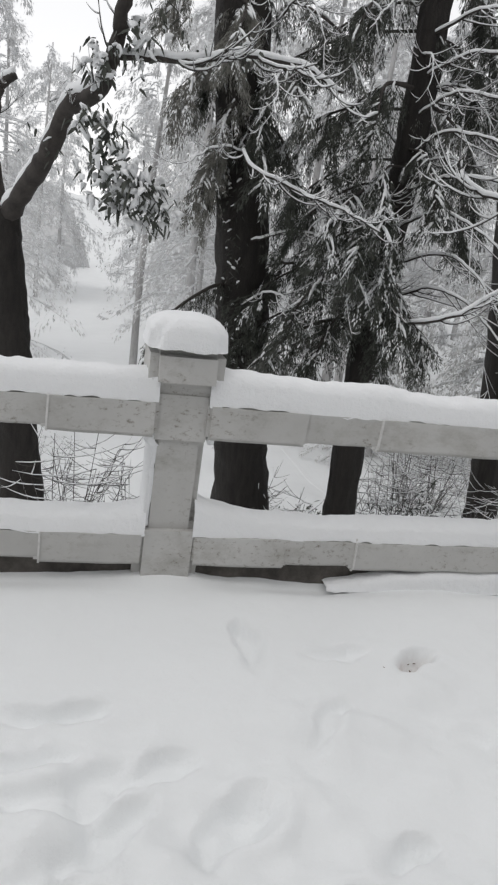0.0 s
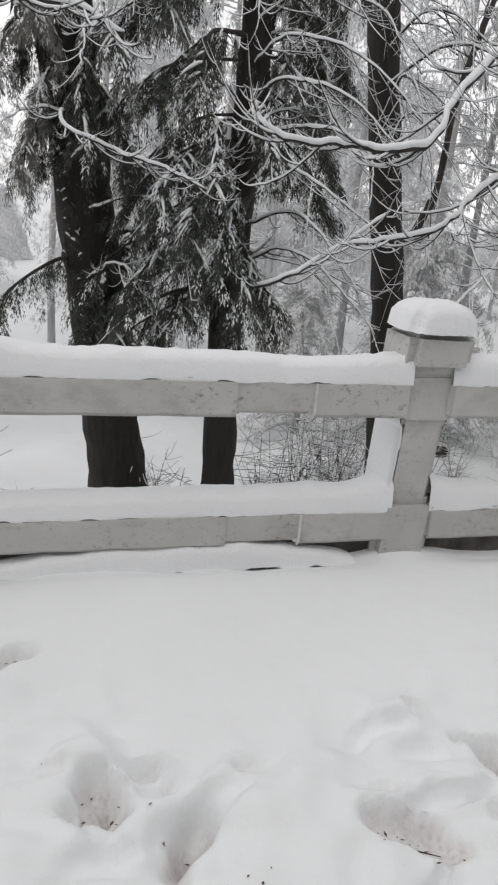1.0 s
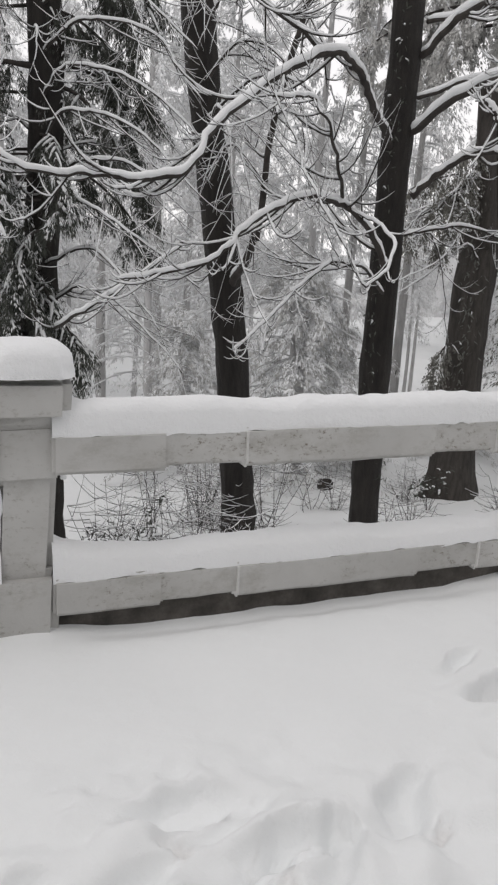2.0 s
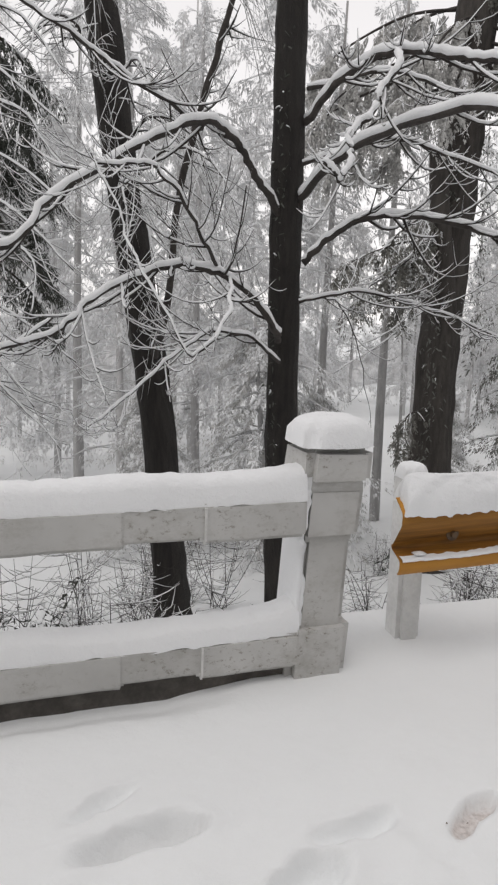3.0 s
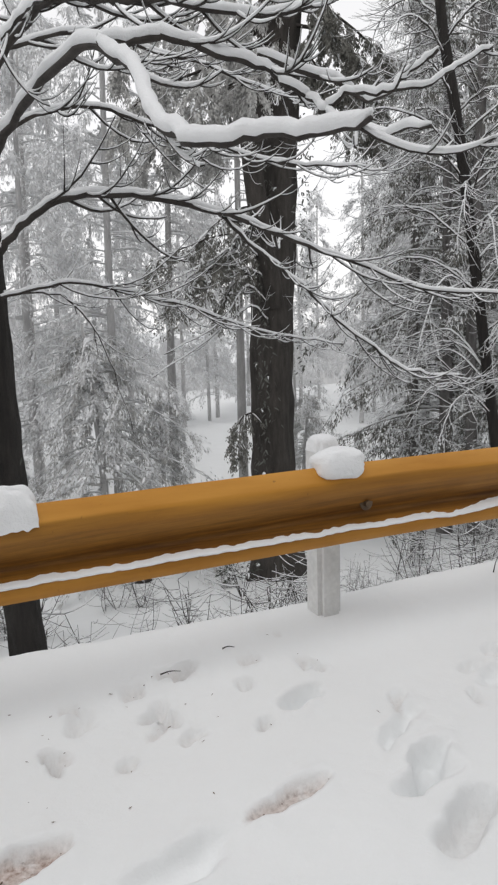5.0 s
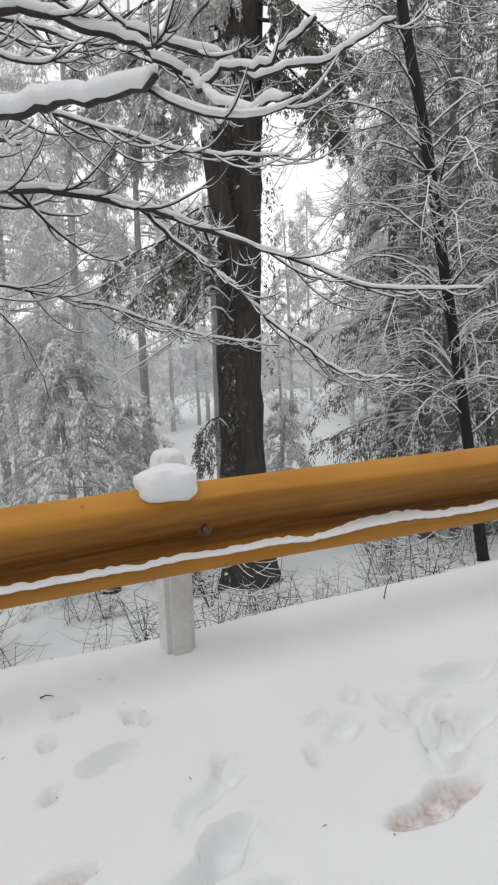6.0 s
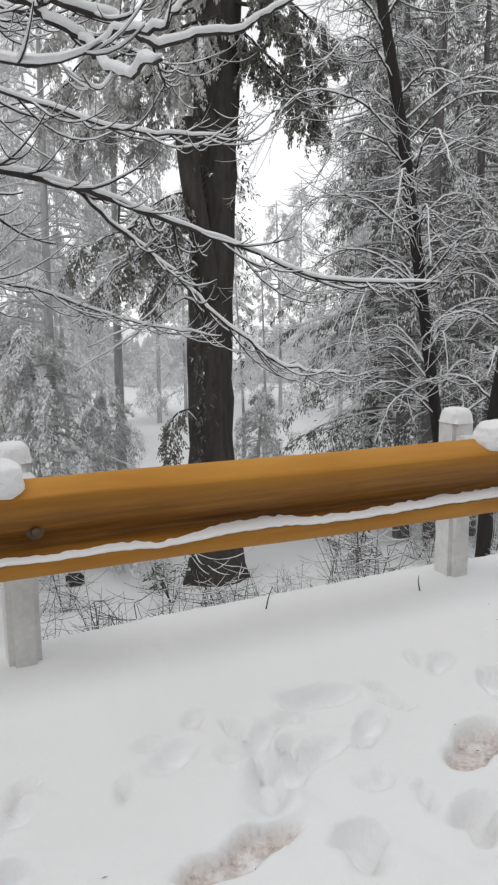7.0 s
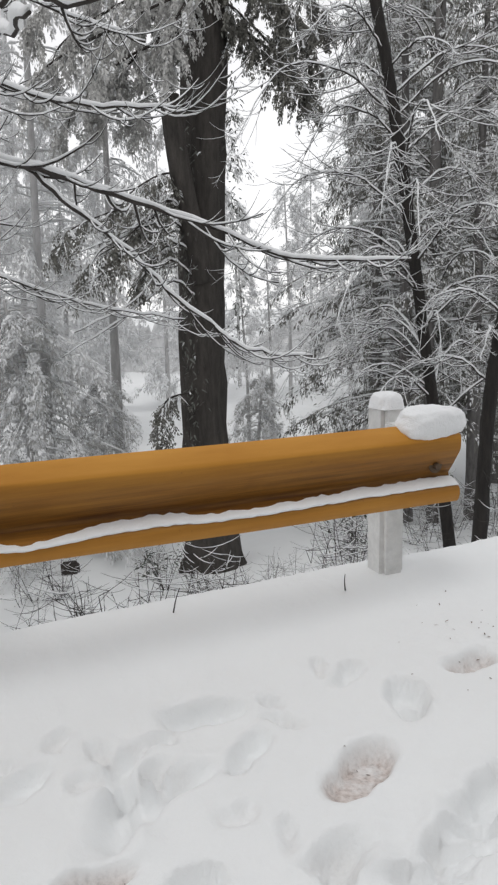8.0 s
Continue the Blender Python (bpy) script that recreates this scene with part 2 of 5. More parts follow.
def smooth_path(ctrl, n=24):
    c = np.asarray(ctrl, float)
    c = np.vstack([2 * c[0] - c[1], c, 2 * c[-1] - c[-2]])
    out = []
    k = len(c) - 3
    for t in np.linspace(0, k - 1e-6, n):
        i, u = int(t), t - int(t)
        p0, p1, p2, p3 = c[i:i + 4]
        out.append(0.5 * (2 * p1 + (p2 - p0) * u + (2 * p0 - 5 * p1 + 4 * p2 - p3) * u * u + (3 * p1 - p0 - 3 * p2 + p3) * u ** 3))
    return np.array(out)


# ---- ground: snow-covered road, verge and wooded slope in one sheet ----
# footprints and scuffs: x, y, heading in degrees, length, width, depth, bare soil
PRINTS = [
    (0.70, -0.48, 100, 0.26, 0.11, 0.035, 0), (1.05, -0.52, 10, 0.24, 0.10, 0.025, 0), (1.33, -0.58, 35, 0.22, 0.09, 0.055, 0.26),
    (0.02, -0.80, 5, 0.30, 0.10, 0.04, 0), (-0.05, -1.02, 8, 0.30, 0.10, 0.03, 0), (1.60, -1.17, 120, 0.20, 0.10, 0.06, 0.26),
    (1.80, -1.35, 60, 0.24, 0.11, 0.05, 0.26), (2.36, -1.45, -25, 0.28, 0.09, 0.05, 0.26), (2.42, -1.05, 15, 0.28, 0.10, 0.03, 0),
    (2.75, -1.20, 110, 0.24, 0.11, 0.06, 0.26), (3.35, -1.00, 0, 0.30, 0.11, 0.045, 0), (3.55, -1.22, 20, 0.30, 0.11, 0.05, 0),
    (3.10, -1.26, 20, 0.32, 0.12, 0.05, 0), (3.45, -1.52, 20, 0.26, 0.12, 0.06, 0.1), (4.62, -0.74, 8, 0.34, 0.12, 0.055, 0.05), (4.78, -0.74, 8, 0.12, 0.07, 0.03, 0.1), (5.30, -0.86, 10, 0.30, 0.10, 0.035, 0), (5.05, -1.02, 30, 0.26, 0.12, 0.04, 0),
    (4.55, -0.55, 25, 0.25, 0.08, 0.025, 0), (5.68, -0.92, 30, 0.22, 0.075, 0.045, 0.40), (6.52, -0.67, 14, 0.34, 0.11, 0.05, 0.85),
    (7.34, -0.73, 14, 0.28, 0.08, 0.045, 0.5), (6.95, -0.85, 10, 0.32, 0.12, 0.03, 0), (8.42, -0.87, 12, 0.32, 0.10, 0.045, 0.5),
    (9.28, -0.73, 30, 0.26, 0.13, 0.06, 0.5), (8.72, -0.98, 75, 0.20, 0.09, 0.04, 0.05), (9.05, -1.02, 40, 0.20, 0.12, 0.045, 0.1),
    (9.00, -0.55, 35, 0.22, 0.09, 0.03, 0), (8.65, -0.45, 40, 0.20, 0.08, 0.025, 0), (9.50, -0.95, 20, 0.26, 0.11, 0.04, 0),
    (9.95, -0.37, 15, 0.22, 0.14, 0.03, 0.35), (10.15, -0.62, 30, 0.26, 0.12, 0.03, 0.2), (7.75, -1.05, 30, 0.30, 0.12, 0.05, 0.1),
    (7.10, -0.12, 20, 0.16, 0.07, 0.03, 0.15), (6.85, -0.08, 70, 0.12, 0.07, 0.025, 0.1), (7.25, 0.10, -20, 0.14, 0.05, 0.02, 0.2),
    (5.95, -1.05, 20, 0.30, 0.12, 0.04, 0.0), (0.45, -1.35, 50, 0.35, 0.14, 0.04, 0), (0.05, -1.50, 40, 0.35, 0.16, 0.04, 0.05),
]
scuff = np.random.RandomState(19)
for k in range(30):
    PRINTS.append((scuff.uniform(7.6, 10.6), scuff.uniform(-1.4, -0.25), scuff.uniform(-10, 70), scuff.uniform(0.14, 0.3), scuff.uniform(0.07, 0.12), scuff.uniform(0.018, 0.045), 0.0))
for k in range(26):
    PRINTS.append((scuff.uniform(0.9, 4.3), scuff.uniform(-1.75, -0.95), scuff.uniform(-20, 80), scuff.uniform(0.18, 0.34), scuff.uniform(0.08, 0.14), scuff.uniform(0.025, 0.055), 0.0))
for k in range(12):
    PRINTS.append((scuff.uniform(-0.6, 0.9), scuff.uniform(-1.7, -0.9), scuff.uniform(-10, 60), scuff.uniform(0.25, 0.4), scuff.uniform(0.09, 0.15), scuff.uniform(0.02, 0.04), 0.0))
for k in range(16):
    PRINTS.append((scuff.uniform(6.7, 8.0), scuff.uniform(-0.5, 0.25), scuff.uniform(0, 180), scuff.uniform(0.06, 0.14), scuff.uniform(0.04, 0.07), scuff.uniform(0.012, 0.03), 0.15))
for k in range(40):
    PRINTS.append((scuff.uniform(8.1, 10.5), scuff.uniform(-1.15, -0.1), scuff.uniform(0, 180), scuff.uniform(0.06, 0.12), scuff.uniform(0.05, 0.07), scuff.uniform(0.012, 0.024), 0.06))
for k in range(26):
    PRINTS.append((scuff.uniform(1.2, 4.4), scuff.uniform(-1.7, -0.95), scuff.uniform(0, 180), scuff.uniform(0.06, 0.12), scuff.uniform(0.05, 0.07), scuff.uniform(0.015, 0.03), 0.10))
SOILED = [p for p in PRINTS if p[6] >= 0.3]
PRINTS = [p for p in PRINTS if p[6] >= 0.3 or all(math.hypot(p[0] - q[0], p[1] - q[1]) > 0.30 for q in SOILED)]
xs = np.unique(np.concatenate([np.linspace(-150, -30, 14), np.linspace(-30, -1.2, 44), np.arange(-1.2, 11.2, 0.017), np.linspace(11.3, 40, 50), np.linspace(40, 170, 14)]))
ys = np.unique(np.concatenate([np.linspace(-60, -6, 12), np.linspace(-6, -1.8, 16), np.arange(-1.75, -0.1, 0.015), np.arange(-0.1, 0.9, 0.04), np.linspace(0.9, 14, 42), np.linspace(14, 60, 24), np.linspace(60, 260, 14)]))
GX, GY = np.meshgrid(xs, ys, indexing="ij")


def ground_height(x, y):
    edge = 0.55 + 0.10 * vnoise(x, y * 0, 0.9, 3) - 0.12 * (x < 5.6)
    slope = np.interp(y - edge, [-0.2, 0.0, 0.25, 0.8, 2, 4.5, 7, 11, 20, 60, 260], [0, -0.015, -0.16, -0.62, -1.35, -2.55, -3.35, -4.2, -4.9, -5.2, -4.0])
    z = np.where(y > edge - 0.2, slope, 0.0)
    z = z + np.interp(y, [-60, -1.0, -0.35, 0.0, 0.3], [-0.06, -0.06, -0.045, -0.015, 0.0])
    z = z + 0.012 * vnoise(x, y, 1.6, 5) + 0.25 * vnoise(x, y, 0.45, 6) * np.clip((y - 1.2) / 3, 0, 1)
    tread = np.clip((-0.70 - y + 0.25 * vnoise(x, y, 2.0, 14)) / 0.35, 0, 1) * np.interp(x, [-3, 4.2, 4.9, 13], [1, 1, 0.5, 0.9])
    z = z + np.interp(x, [1.0, 1.6, 4.3, 4.9], [1.0, 1.5, 1.5, 1.0]) * tread * (0.026 * vnoise(x, y, 3.2, 7) + 0.022 * vnoise(x + 0.3 * y, y - 0.3 * x, 6.3, 8) + 0.014 * vnoise(x - 0.4 * y, y + 0.4 * x, 11.5, 10) + 0.010 * vnoise(x, y, 24, 18) * np.clip(2 * vnoise(x, y, 2.2, 19), 0, 1))
    z = z + 0.028 * np.interp(x, [7.2, 8.6], [0, 1]) * np.exp(-((y - 0.48) / 0.22) ** 2)
    z = z + 0.0025 * vnoise(x, y, 22, 9)
    return z


GZ = ground_height(GX, GY)
bare = np.zeros_like(GZ)
warp_x, warp_y = 0.035 * vnoise(GX, GY, 6.5, 61) + 0.012 * vnoise(GX, GY, 19, 62), 0.030 * vnoise(GX, GY, 6.5, 63) + 0.012 * vnoise(GX, GY, 19, 64)
for k, (px, py, head, ln, wd, dp, soil) in enumerate(PRINTS):
    clear = soil >= 0.4
    dp *= 0.85 if clear else (1.25 if px < 4.4 else 1.8)
    c, s = math.cos(radians(head)), math.sin(radians(head))
    dx, dy = GX - px + warp_x * (0.35 if clear else 1), GY - py + warp_y * (0.35 if clear else 1)
    u, v = dx * c + dy * s, -dx * s + dy * c
    waist = wd / 2 * (1 - 0.22 * np.exp(-((u / ln + 0.12) / 0.16) ** 2))
    r = np.sqrt((u / (ln / 2)) ** 2 + (v / waist) ** 2) + (0.07 * vnoise(GX, GY, 9, 11) if clear else 0.14 * vnoise(GX, GY, 17, 11))
    far_side = np.clip(dy / wd, -1, 1)
    sole = np.clip((1.3 - r) / ((0.42 if clear else 0.80) - (0.22 if clear else 0.45) * far_side), 0, 1)
    GZ -= dp * sole * sole * (3 - 2 * sole) * (1.05 + 0.35 * u / ln + 0.04 * vnoise(GX, GY, 30, 13))
    GZ += dp * 0.16 * np.exp(-((r - 1.55) / 0.40) ** 2) * (0.6 + 0.9 * vnoise(GX, GY, 9, 12))
    bare = np.maximum(bare, min(1.0, 1.55 * soil) * np.clip(((1.24 if clear else 1.12) - r) / 0.25, 0, 1))
foot = np.exp(-((GY - 0.01) / 0.09) ** 2) * np.interp(GX, [-3, 4.9, 5.25], [1, 1, 0]) * (1 - np.exp(-((GX - 3.0) / 0.24) ** 2) - np.exp(-((GX - 0.437) / 0.24) ** 2))
GZ += foot * (0.022 * vnoise(GX, GY * 0, 1.9, 15) + 0.012 * vnoise(GX, GY * 0, 6, 16) - 0.052)
g = Geo()
g.grid(np.stack([GX, GY, GZ], -1))
ground = part("ground", g, SNOW_GROUND)
att = ground.data.attributes.new("bare", "FLOAT", "POINT")
att.data.foreach_set("value", bare.reshape(-1))
tagged(ground, "trampled fresh snow over a road verge and wooded slope", "snow", kind="structure")


# ---- concrete railing ----
POSTS = [(0.437, 0.0), (3.0, 0.045), (5.535, 0.06)]  # base centre x, lean along x per metre
def snow_cap(w, d, h, seed, over=0.02):
    """A rounded pillow of snow on a flat top, base at z 0."""
    n = 22
    p = np.zeros((n, n, 3))
    for i, a in enumerate(np.linspace(-1, 1, n)):
        for j, b in enumerate(np.linspace(-1, 1, n)):
            r = max(abs(a), abs(b))
            e = (abs(a) ** 3.6 + abs(b) ** 3.6) ** (1 / 3.6)
            prof = (1 - min(1, e) ** 5.5) ** 0.5 if e < 1 else 0
            bulge = 1 + over / w * 2 * math.sin(math.pi * min(1, prof + 0.12))
            k = r / e if e > 0 else 1
            wob = w * (0.018 * noise.noise(Vector((a * 2 + seed, b * 2, seed))) + 0.010 * noise.noise(Vector((a * 7 + seed, b * 7, seed))))
            bulge *= 1 + 0.03 * noise.noise(Vector((a * 3, b * 3 + seed, prof * 3)))
            p[i, j] = (a * k * w / 2 * bulge, b * k * d / 2 * bulge, prof * h + wob - 0.004)
    return p


def concrete_post(cx, lean, seed):
    t = thing("railing_post", "white painted concrete railing post capped with thick snow", "post", "railing posts", at=(cx, 0.14, -0.2))
    for nm, w, z0, z1, bv in (("base", 0.272, -0.2, 0.222, 0.034), ("shaft", 0.212, 0.12, 0.62, 0.024), ("upper_block", 0.262, 0.560, 0.800, 0.028), ("neck", 0.250, 0.76, 0.82, 0.012), ("cap", 0.292, 0.790, 0.968, 0.036)):
        cy = 0.14 if nm != "cap" else 0.12
        bm = bevel_box(cx - w / 2, cx + w / 2, cy - w / 2, cy + w / 2, z0, z1, bv, rough=0.008, seed=seed)
        for v in bm.verts:
            v.co.x += lean * v.co.z
        part(nm, bm, CONCRETE, t)
    g = Geo()
    g.grid(snow_cap(0.318, 0.318, 0.118, seed, 0.016) + np.array([cx + lean * 0.97 - 0.004, 0.12, 0.962]))
    part("snow_cap", g, SNOW, t, "thick rounded cap of fresh snow")
    # snow plastered down one side
    g = Geo()
    zz = np.linspace(0.20, 0.84, 60)
    hw = np.interp(zz, [0.55, 0.575], [0.106, 0.131])
    ragged = 0.022 + 0.016 * vnoise(zz, zz * 0 + seed, 9, 71) + 0.006 * vnoise(zz, zz * 0 + seed, 30, 72)
    plaster = np.zeros((60, 7, 3))
    for j, (dx, dy, sheet) in enumerate(((0.0, 0.004, 0), (0.6, -0.004, 0), (1.0, -0.008, 0), (1.0, 0.02, 1), (1.0, 0.09, 1), (1.0, 0.17, 1), (1.0, 0.24, 0))):
        thick = (0.012 + 0.006 * vnoise(zz, zz * 0 + j, 8, 73)) * sheet
        plaster[:, j] = np.stack([cx + lean * zz - hw + ragged * (1 - dx) - thick, 0.14 - hw + dy, zz], 1)
    g.grid(plaster)
    part("clinging_snow", g, SNOW, t)
    for side in (-1, 1) if cx < 5 else (-1,):
        g = Geo()
        z = np.linspace(0.575 if side > 0 else 0.66, 0.865, 16)
        swell = 0.030 * np.sin(np.pi * np.linspace(0.08, 0.95, 16)) ** 0.6 * (1 + 0.35 * vnoise(z, z * 0 + seed + side, 22, 74))
        g.tube(np.stack([cx + lean * z + side * (0.130 + 0.010 * vnoise(z, z * 0 + side, 15, 75)), 0.035 + 0.01 * vnoise(z, z * 0 + seed, 12, 76), z], 1), swell, 9)
        part("wedged_snow", g, SNOW, t, "snow wedged between post and rail")


for k, (cx, lean) in enumerate(POSTS):
    concrete_post(cx, lean, 3.1 * k)
concrete_post(-2.12, 0.0, 11.0)


def snow_strip(x0, x1, yc, w, z0, h, seed, step=0.014, ends=True, dip=0.25, drift=0.0, fade=0.05):
    """A long rounded ridge of snow on a rail."""
    n = max(4, int((x1 - x0) / step))
    X = np.linspace(x0, x1, n)
    a = np.linspace(-1, 1, 13)
    hh = h * (1 + dip * vnoise(X, X * 0, 1.7, seed) + 0.10 * vnoise(X, X * 0, 7, seed + 1))
    reach = np.minimum(X - x0, x1 - X)
    edge = np.clip(reach / fade, 0.0, 1) ** 0.5 if ends else 1 + drift * np.exp(-reach / 0.10)
    prof = (1 - np.abs(a) ** 3.4) ** 0.6
    half = w / 2 * (1 + 0.05 * vnoise(X, X * 0, 9, seed + 2))
    P = np.zeros((n, 13, 3))
    P[..., 0] = X[:, None]
    P[..., 1] = yc + a[None] * half[:, None] * (1 + 0.06 * np.sin(np.pi * prof))[None]
    P[..., 2] = z0 + (hh * edge)[:, None] * prof[None] + 0.005 * vnoise(P[..., 0], P[..., 1], 25, seed + 3)
    P[:, (0, -1), 2] -= (0.013 + 0.004 * vnoise(X, X * 0, 34, seed + 4) + 0.004 * vnoise(X, X * 0, 11, seed + 5))[:, None]
    g = Geo()
    g.grid(P)
    return g


def railing_span(x0, x1, seed):
    """Upper and lower rail between two posts, with proud sleeves."""
    for nm, z0, z1, y0, y1, sh in (("upper_rail", 0.600, 0.757, -0.02, 0.17, 0.088), ("lower_rail", 0.030, 0.182, 0.0, 0.20, 0.072)):
        t = thing(nm, "white painted concrete rail with a ridge of snow along its top", "rail", "railing rails", at=((x0 + x1) / 2, 0.1, z0))
        part("core", bevel_box(x0, x1, y0 + 0.007, y1 - 0.007, z0 + 0.017, z1 - 0.004, 0.01, cuts=24, rough=0.004, seed=seed), CONCRETE, t)
        for a, b in ((x0, x0 + 0.43), (x0 + 0.73, x1 - 0.73), (x1 - 0.43, x1)):
            part("sleeve", bevel_box(a, b, y0, y1, z0, z1, 0.014, cuts=8, rough=0.004, seed=seed + a), CONCRETE, t)
        for a in (x0 + 0.73, x1 - 0.43):
            part("collar", bevel_box(a - 0.010, a + 0.030, y0 - 0.005, y1 + 0.005, z0 - 0.004, z1 + 0.002, 0.016, rough=0.004, seed=seed + a), JOINT, t, "pale mortar joint")
        part("snow", snow_strip(x0 + 0.002, x1 - 0.002, (y0 + y1) / 2 + 0.01, (y1 - y0) * 1.03, z1 - 0.002, sh, int(seed * 7) + (nm == "upper_rail"), ends=False, drift=0.25 if nm == "upper_rail" else 0.9), SNOW, t, "ridge of fresh snow")


for k, (a, b) in enumerate(((-2.02, 0.34), (0.535, 2.93), (3.11, 5.45))):
    railing_span(a, b, 2 + k * 5)
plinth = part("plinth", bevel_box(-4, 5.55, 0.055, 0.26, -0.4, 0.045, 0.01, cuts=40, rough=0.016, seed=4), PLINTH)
tagged(plinth, "dark concrete footing under the white railing", "footing", kind="structure")


ledge = part("snow_ledge", snow_strip(1.16, 2.78, 0.045, 0.15, -0.045, 0.068, 83, dip=0.45, fade=0.5), SNOW)
tagged(ledge, "long low ledge of snow lying on the footing under the rail", "snow")


# ---- yellow crash barrier ----
def beam_y(x):
    return -0.10 + 0.045 * (x - 6.0) - 0.030 * np.maximum(0.0, x - 8.0)


def beam_z(x):
    return 0.432 - 0.010 * np.maximum(0.0, x - 8.0)


BEAM_PROFILE = [(0.066, 0.318), (0.060, 0.316), (0.030, 0.292), (0.0075, 0.2735), (0.0035, 0.268), (0.001, 0.261), (0.0, 0.253), (0.0015, 0.222), (0.004, 0.212), (0.009, 0.203), (0.030, 0.172), (0.058, 0.131), (0.069, 0.118),
                (0.076, 0.108), (0.075, 0.098), (0.069, 0.090), (0.030, 0.074), (0.010, 0.064), (0.003, 0.056), (0.0, 0.048), (0.001, 0.028), (0.006, 0.012), (0.016, 0.0)]
guard = thing("crash_barrier", "yellow painted two-wave steel crash barrier on white posts", "guard rail", at=(6, 0.1, 0))


def build_beam():
    g = Geo()
    X = np.unique(np.concatenate([np.linspace(5.83, 10.20, 150), [5.835, 5.85, 10.18, 10.195]]))
    prof = np.array(BEAM_PROFILE)
    outer = np.zeros((len(X), len(prof), 3))
    outer[..., 0] = X[:, None]
    outer[..., 1] = beam_y(X)[:, None] + prof[None, :, 0]
    outer[..., 2] = beam_z(X)[:, None] + prof[None, :, 1] + 0.003 * vnoise(outer[..., 0], prof[None, :, 1] + 0 * outer[..., 0], 1.4, 21)
    inner = outer.copy()
    inner[..., 1] += 0.006
    inner[..., 2] -= np.array([0.004 if k < 13 else -0.004 for k in range(len(prof))])[None]
    g.grid(outer[:, ::-1])
    g.grid(inner)
    for side in (0, -1):
        g.grid(np.stack([outer[side], inner[side]]))
    for row in (0, -1):
        g.grid(np.stack([outer[:, row], inner[:, row]]))
    return g


beam = part("beam", build_beam(), YELLOW, guard, "yellow painted steel beam, shade painted along its stained valley")
co = np.zeros(len(beam.data.vertices) * 3)
beam.data.vertices.foreach_get("co", co)
co = co.reshape(-1, 3)
bw = beam.matrix_world.translation
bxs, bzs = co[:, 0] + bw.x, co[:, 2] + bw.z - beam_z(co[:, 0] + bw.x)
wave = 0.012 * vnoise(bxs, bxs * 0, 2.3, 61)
# valley and upper wave's underside: shade put into the colour by height
shade_stain = np.interp(bzs + wave, [0.04, 0.085, 0.14, 0.195, 0.225, 0.256, 0.264], [0.30, 1.0, 1.0, 0.80, 0.62, 0.50, 0.05])
# dark stains of the paint itself
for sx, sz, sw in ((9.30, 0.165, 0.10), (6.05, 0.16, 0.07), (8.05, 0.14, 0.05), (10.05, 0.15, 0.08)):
    shade_stain = np.maximum(shade_stain, 1.0 * np.exp(-((bxs - sx) / sw) ** 2 - ((bzs - sz) / 0.028) ** 2))
beam.data.attributes.new("shade_and_stain", "FLOAT", "POINT").data.foreach_set("value", shade_stain)


def barrier_post(cx, seed):
    y0 = beam_y(cx) + 0.30
    p = part("post", bevel_box(cx - 0.06, cx + 0.06, y0, y0 + 0.14, -0.4, 0.775, 0.022, rough=0.003, seed=seed), POST_WHITE, guard, "white painted steel post")
    part("spacer", bevel_box(cx - 0.05, cx + 0.06, beam_y(cx) + 0.08, y0 + 0.01, beam_z(cx) - 0.008, beam_z(cx) + 0.29, 0.006), POST_WHITE, p)
    bm = bmesh.new()
    bmesh.ops.create_cone(bm, cap_ends=True, segments=6, radius1=0.017, radius2=0.014, depth=0.02, matrix=pose(cx + 0.02, beam_y(cx) + 0.036, beam_z(cx) + 0.147, 90))
    bmesh.ops.create_cone(bm, cap_ends=True, segments=16, radius1=0.03, radius2=0.03, depth=0.006, matrix=pose(cx + 0.02, beam_y(cx) + 0.046, beam_z(cx) + 0.147, 90))
    part("bolt", bm, STEEL, p, "rusty hexagon bolt and washer")
    g = Geo()
    g.grid(snow_cap(0.130, 0.15, 0.068, seed, 0.002) + np.array([cx, y0 + 0.07, 0.758]))
    part("snow_cap", g, SNOW, p)


for k, cx in enumerate((6.085, 8.08, 10.09)):
    barrier_post(cx, 5 + k)


def beam_snow(name, x0, x1, h, seed, label):
    """A lump of snow saddled over the beam's upper wave, rough at its broken ends."""
    n, m = max(30, int((x1 - x0) / 0.005)), 26
    u, a = np.linspace(-1, 1, n)[:, None], np.linspace(-1, 1, m)[None]
    e = np.minimum(1, (np.abs(u) ** (3.6 if x1 - x0 < 0.5 else 26) + 0 * a))
    X = (x0 + x1) / 2 + u * (x1 - x0) / 2 + 0 * a
    X = X + 0.010 * vnoise(X, a * 0.3 + 0 * X, 16, seed)
    body = (1 - e) ** 0.45
    prof = (1 - np.abs(a) ** 3.0) ** 0.55
    Y = beam_y(X) + 0.045 + a * 0.068 * (0.75 + 0.25 * body) + 0.006 * vnoise(X, a * 0.2 + 0 * X, 20, seed + 1)
    foot = np.interp(a, [-1, -0.55, 0.1, 1], [0.258, 0.276, 0.308, 0.300])
    Z = beam_z(X) + foot - 0.004 + prof * body * (h + 0.022 * vnoise(X, a * 0.2 + 0 * X, 9, seed + 2)) + (0.005 * vnoise(X, a * 0.1 + 0 * X, 62, seed + 3) + 0.005 * vnoise(X, a * 0.1 + 0 * X, 23, seed + 5) + 0.004 * vnoise(X, a * 0.1 + 0 * X, 7, seed + 6) - 0.004) * np.clip(-a, 0, 1) ** 2 + 0.003 * vnoise(X, a + 0 * X, 45, seed + 4)
    g = Geo()
    g.grid(np.stack([X, Y, Z], -1))
    tagged(part(name, g, SNOW), label, "snow")


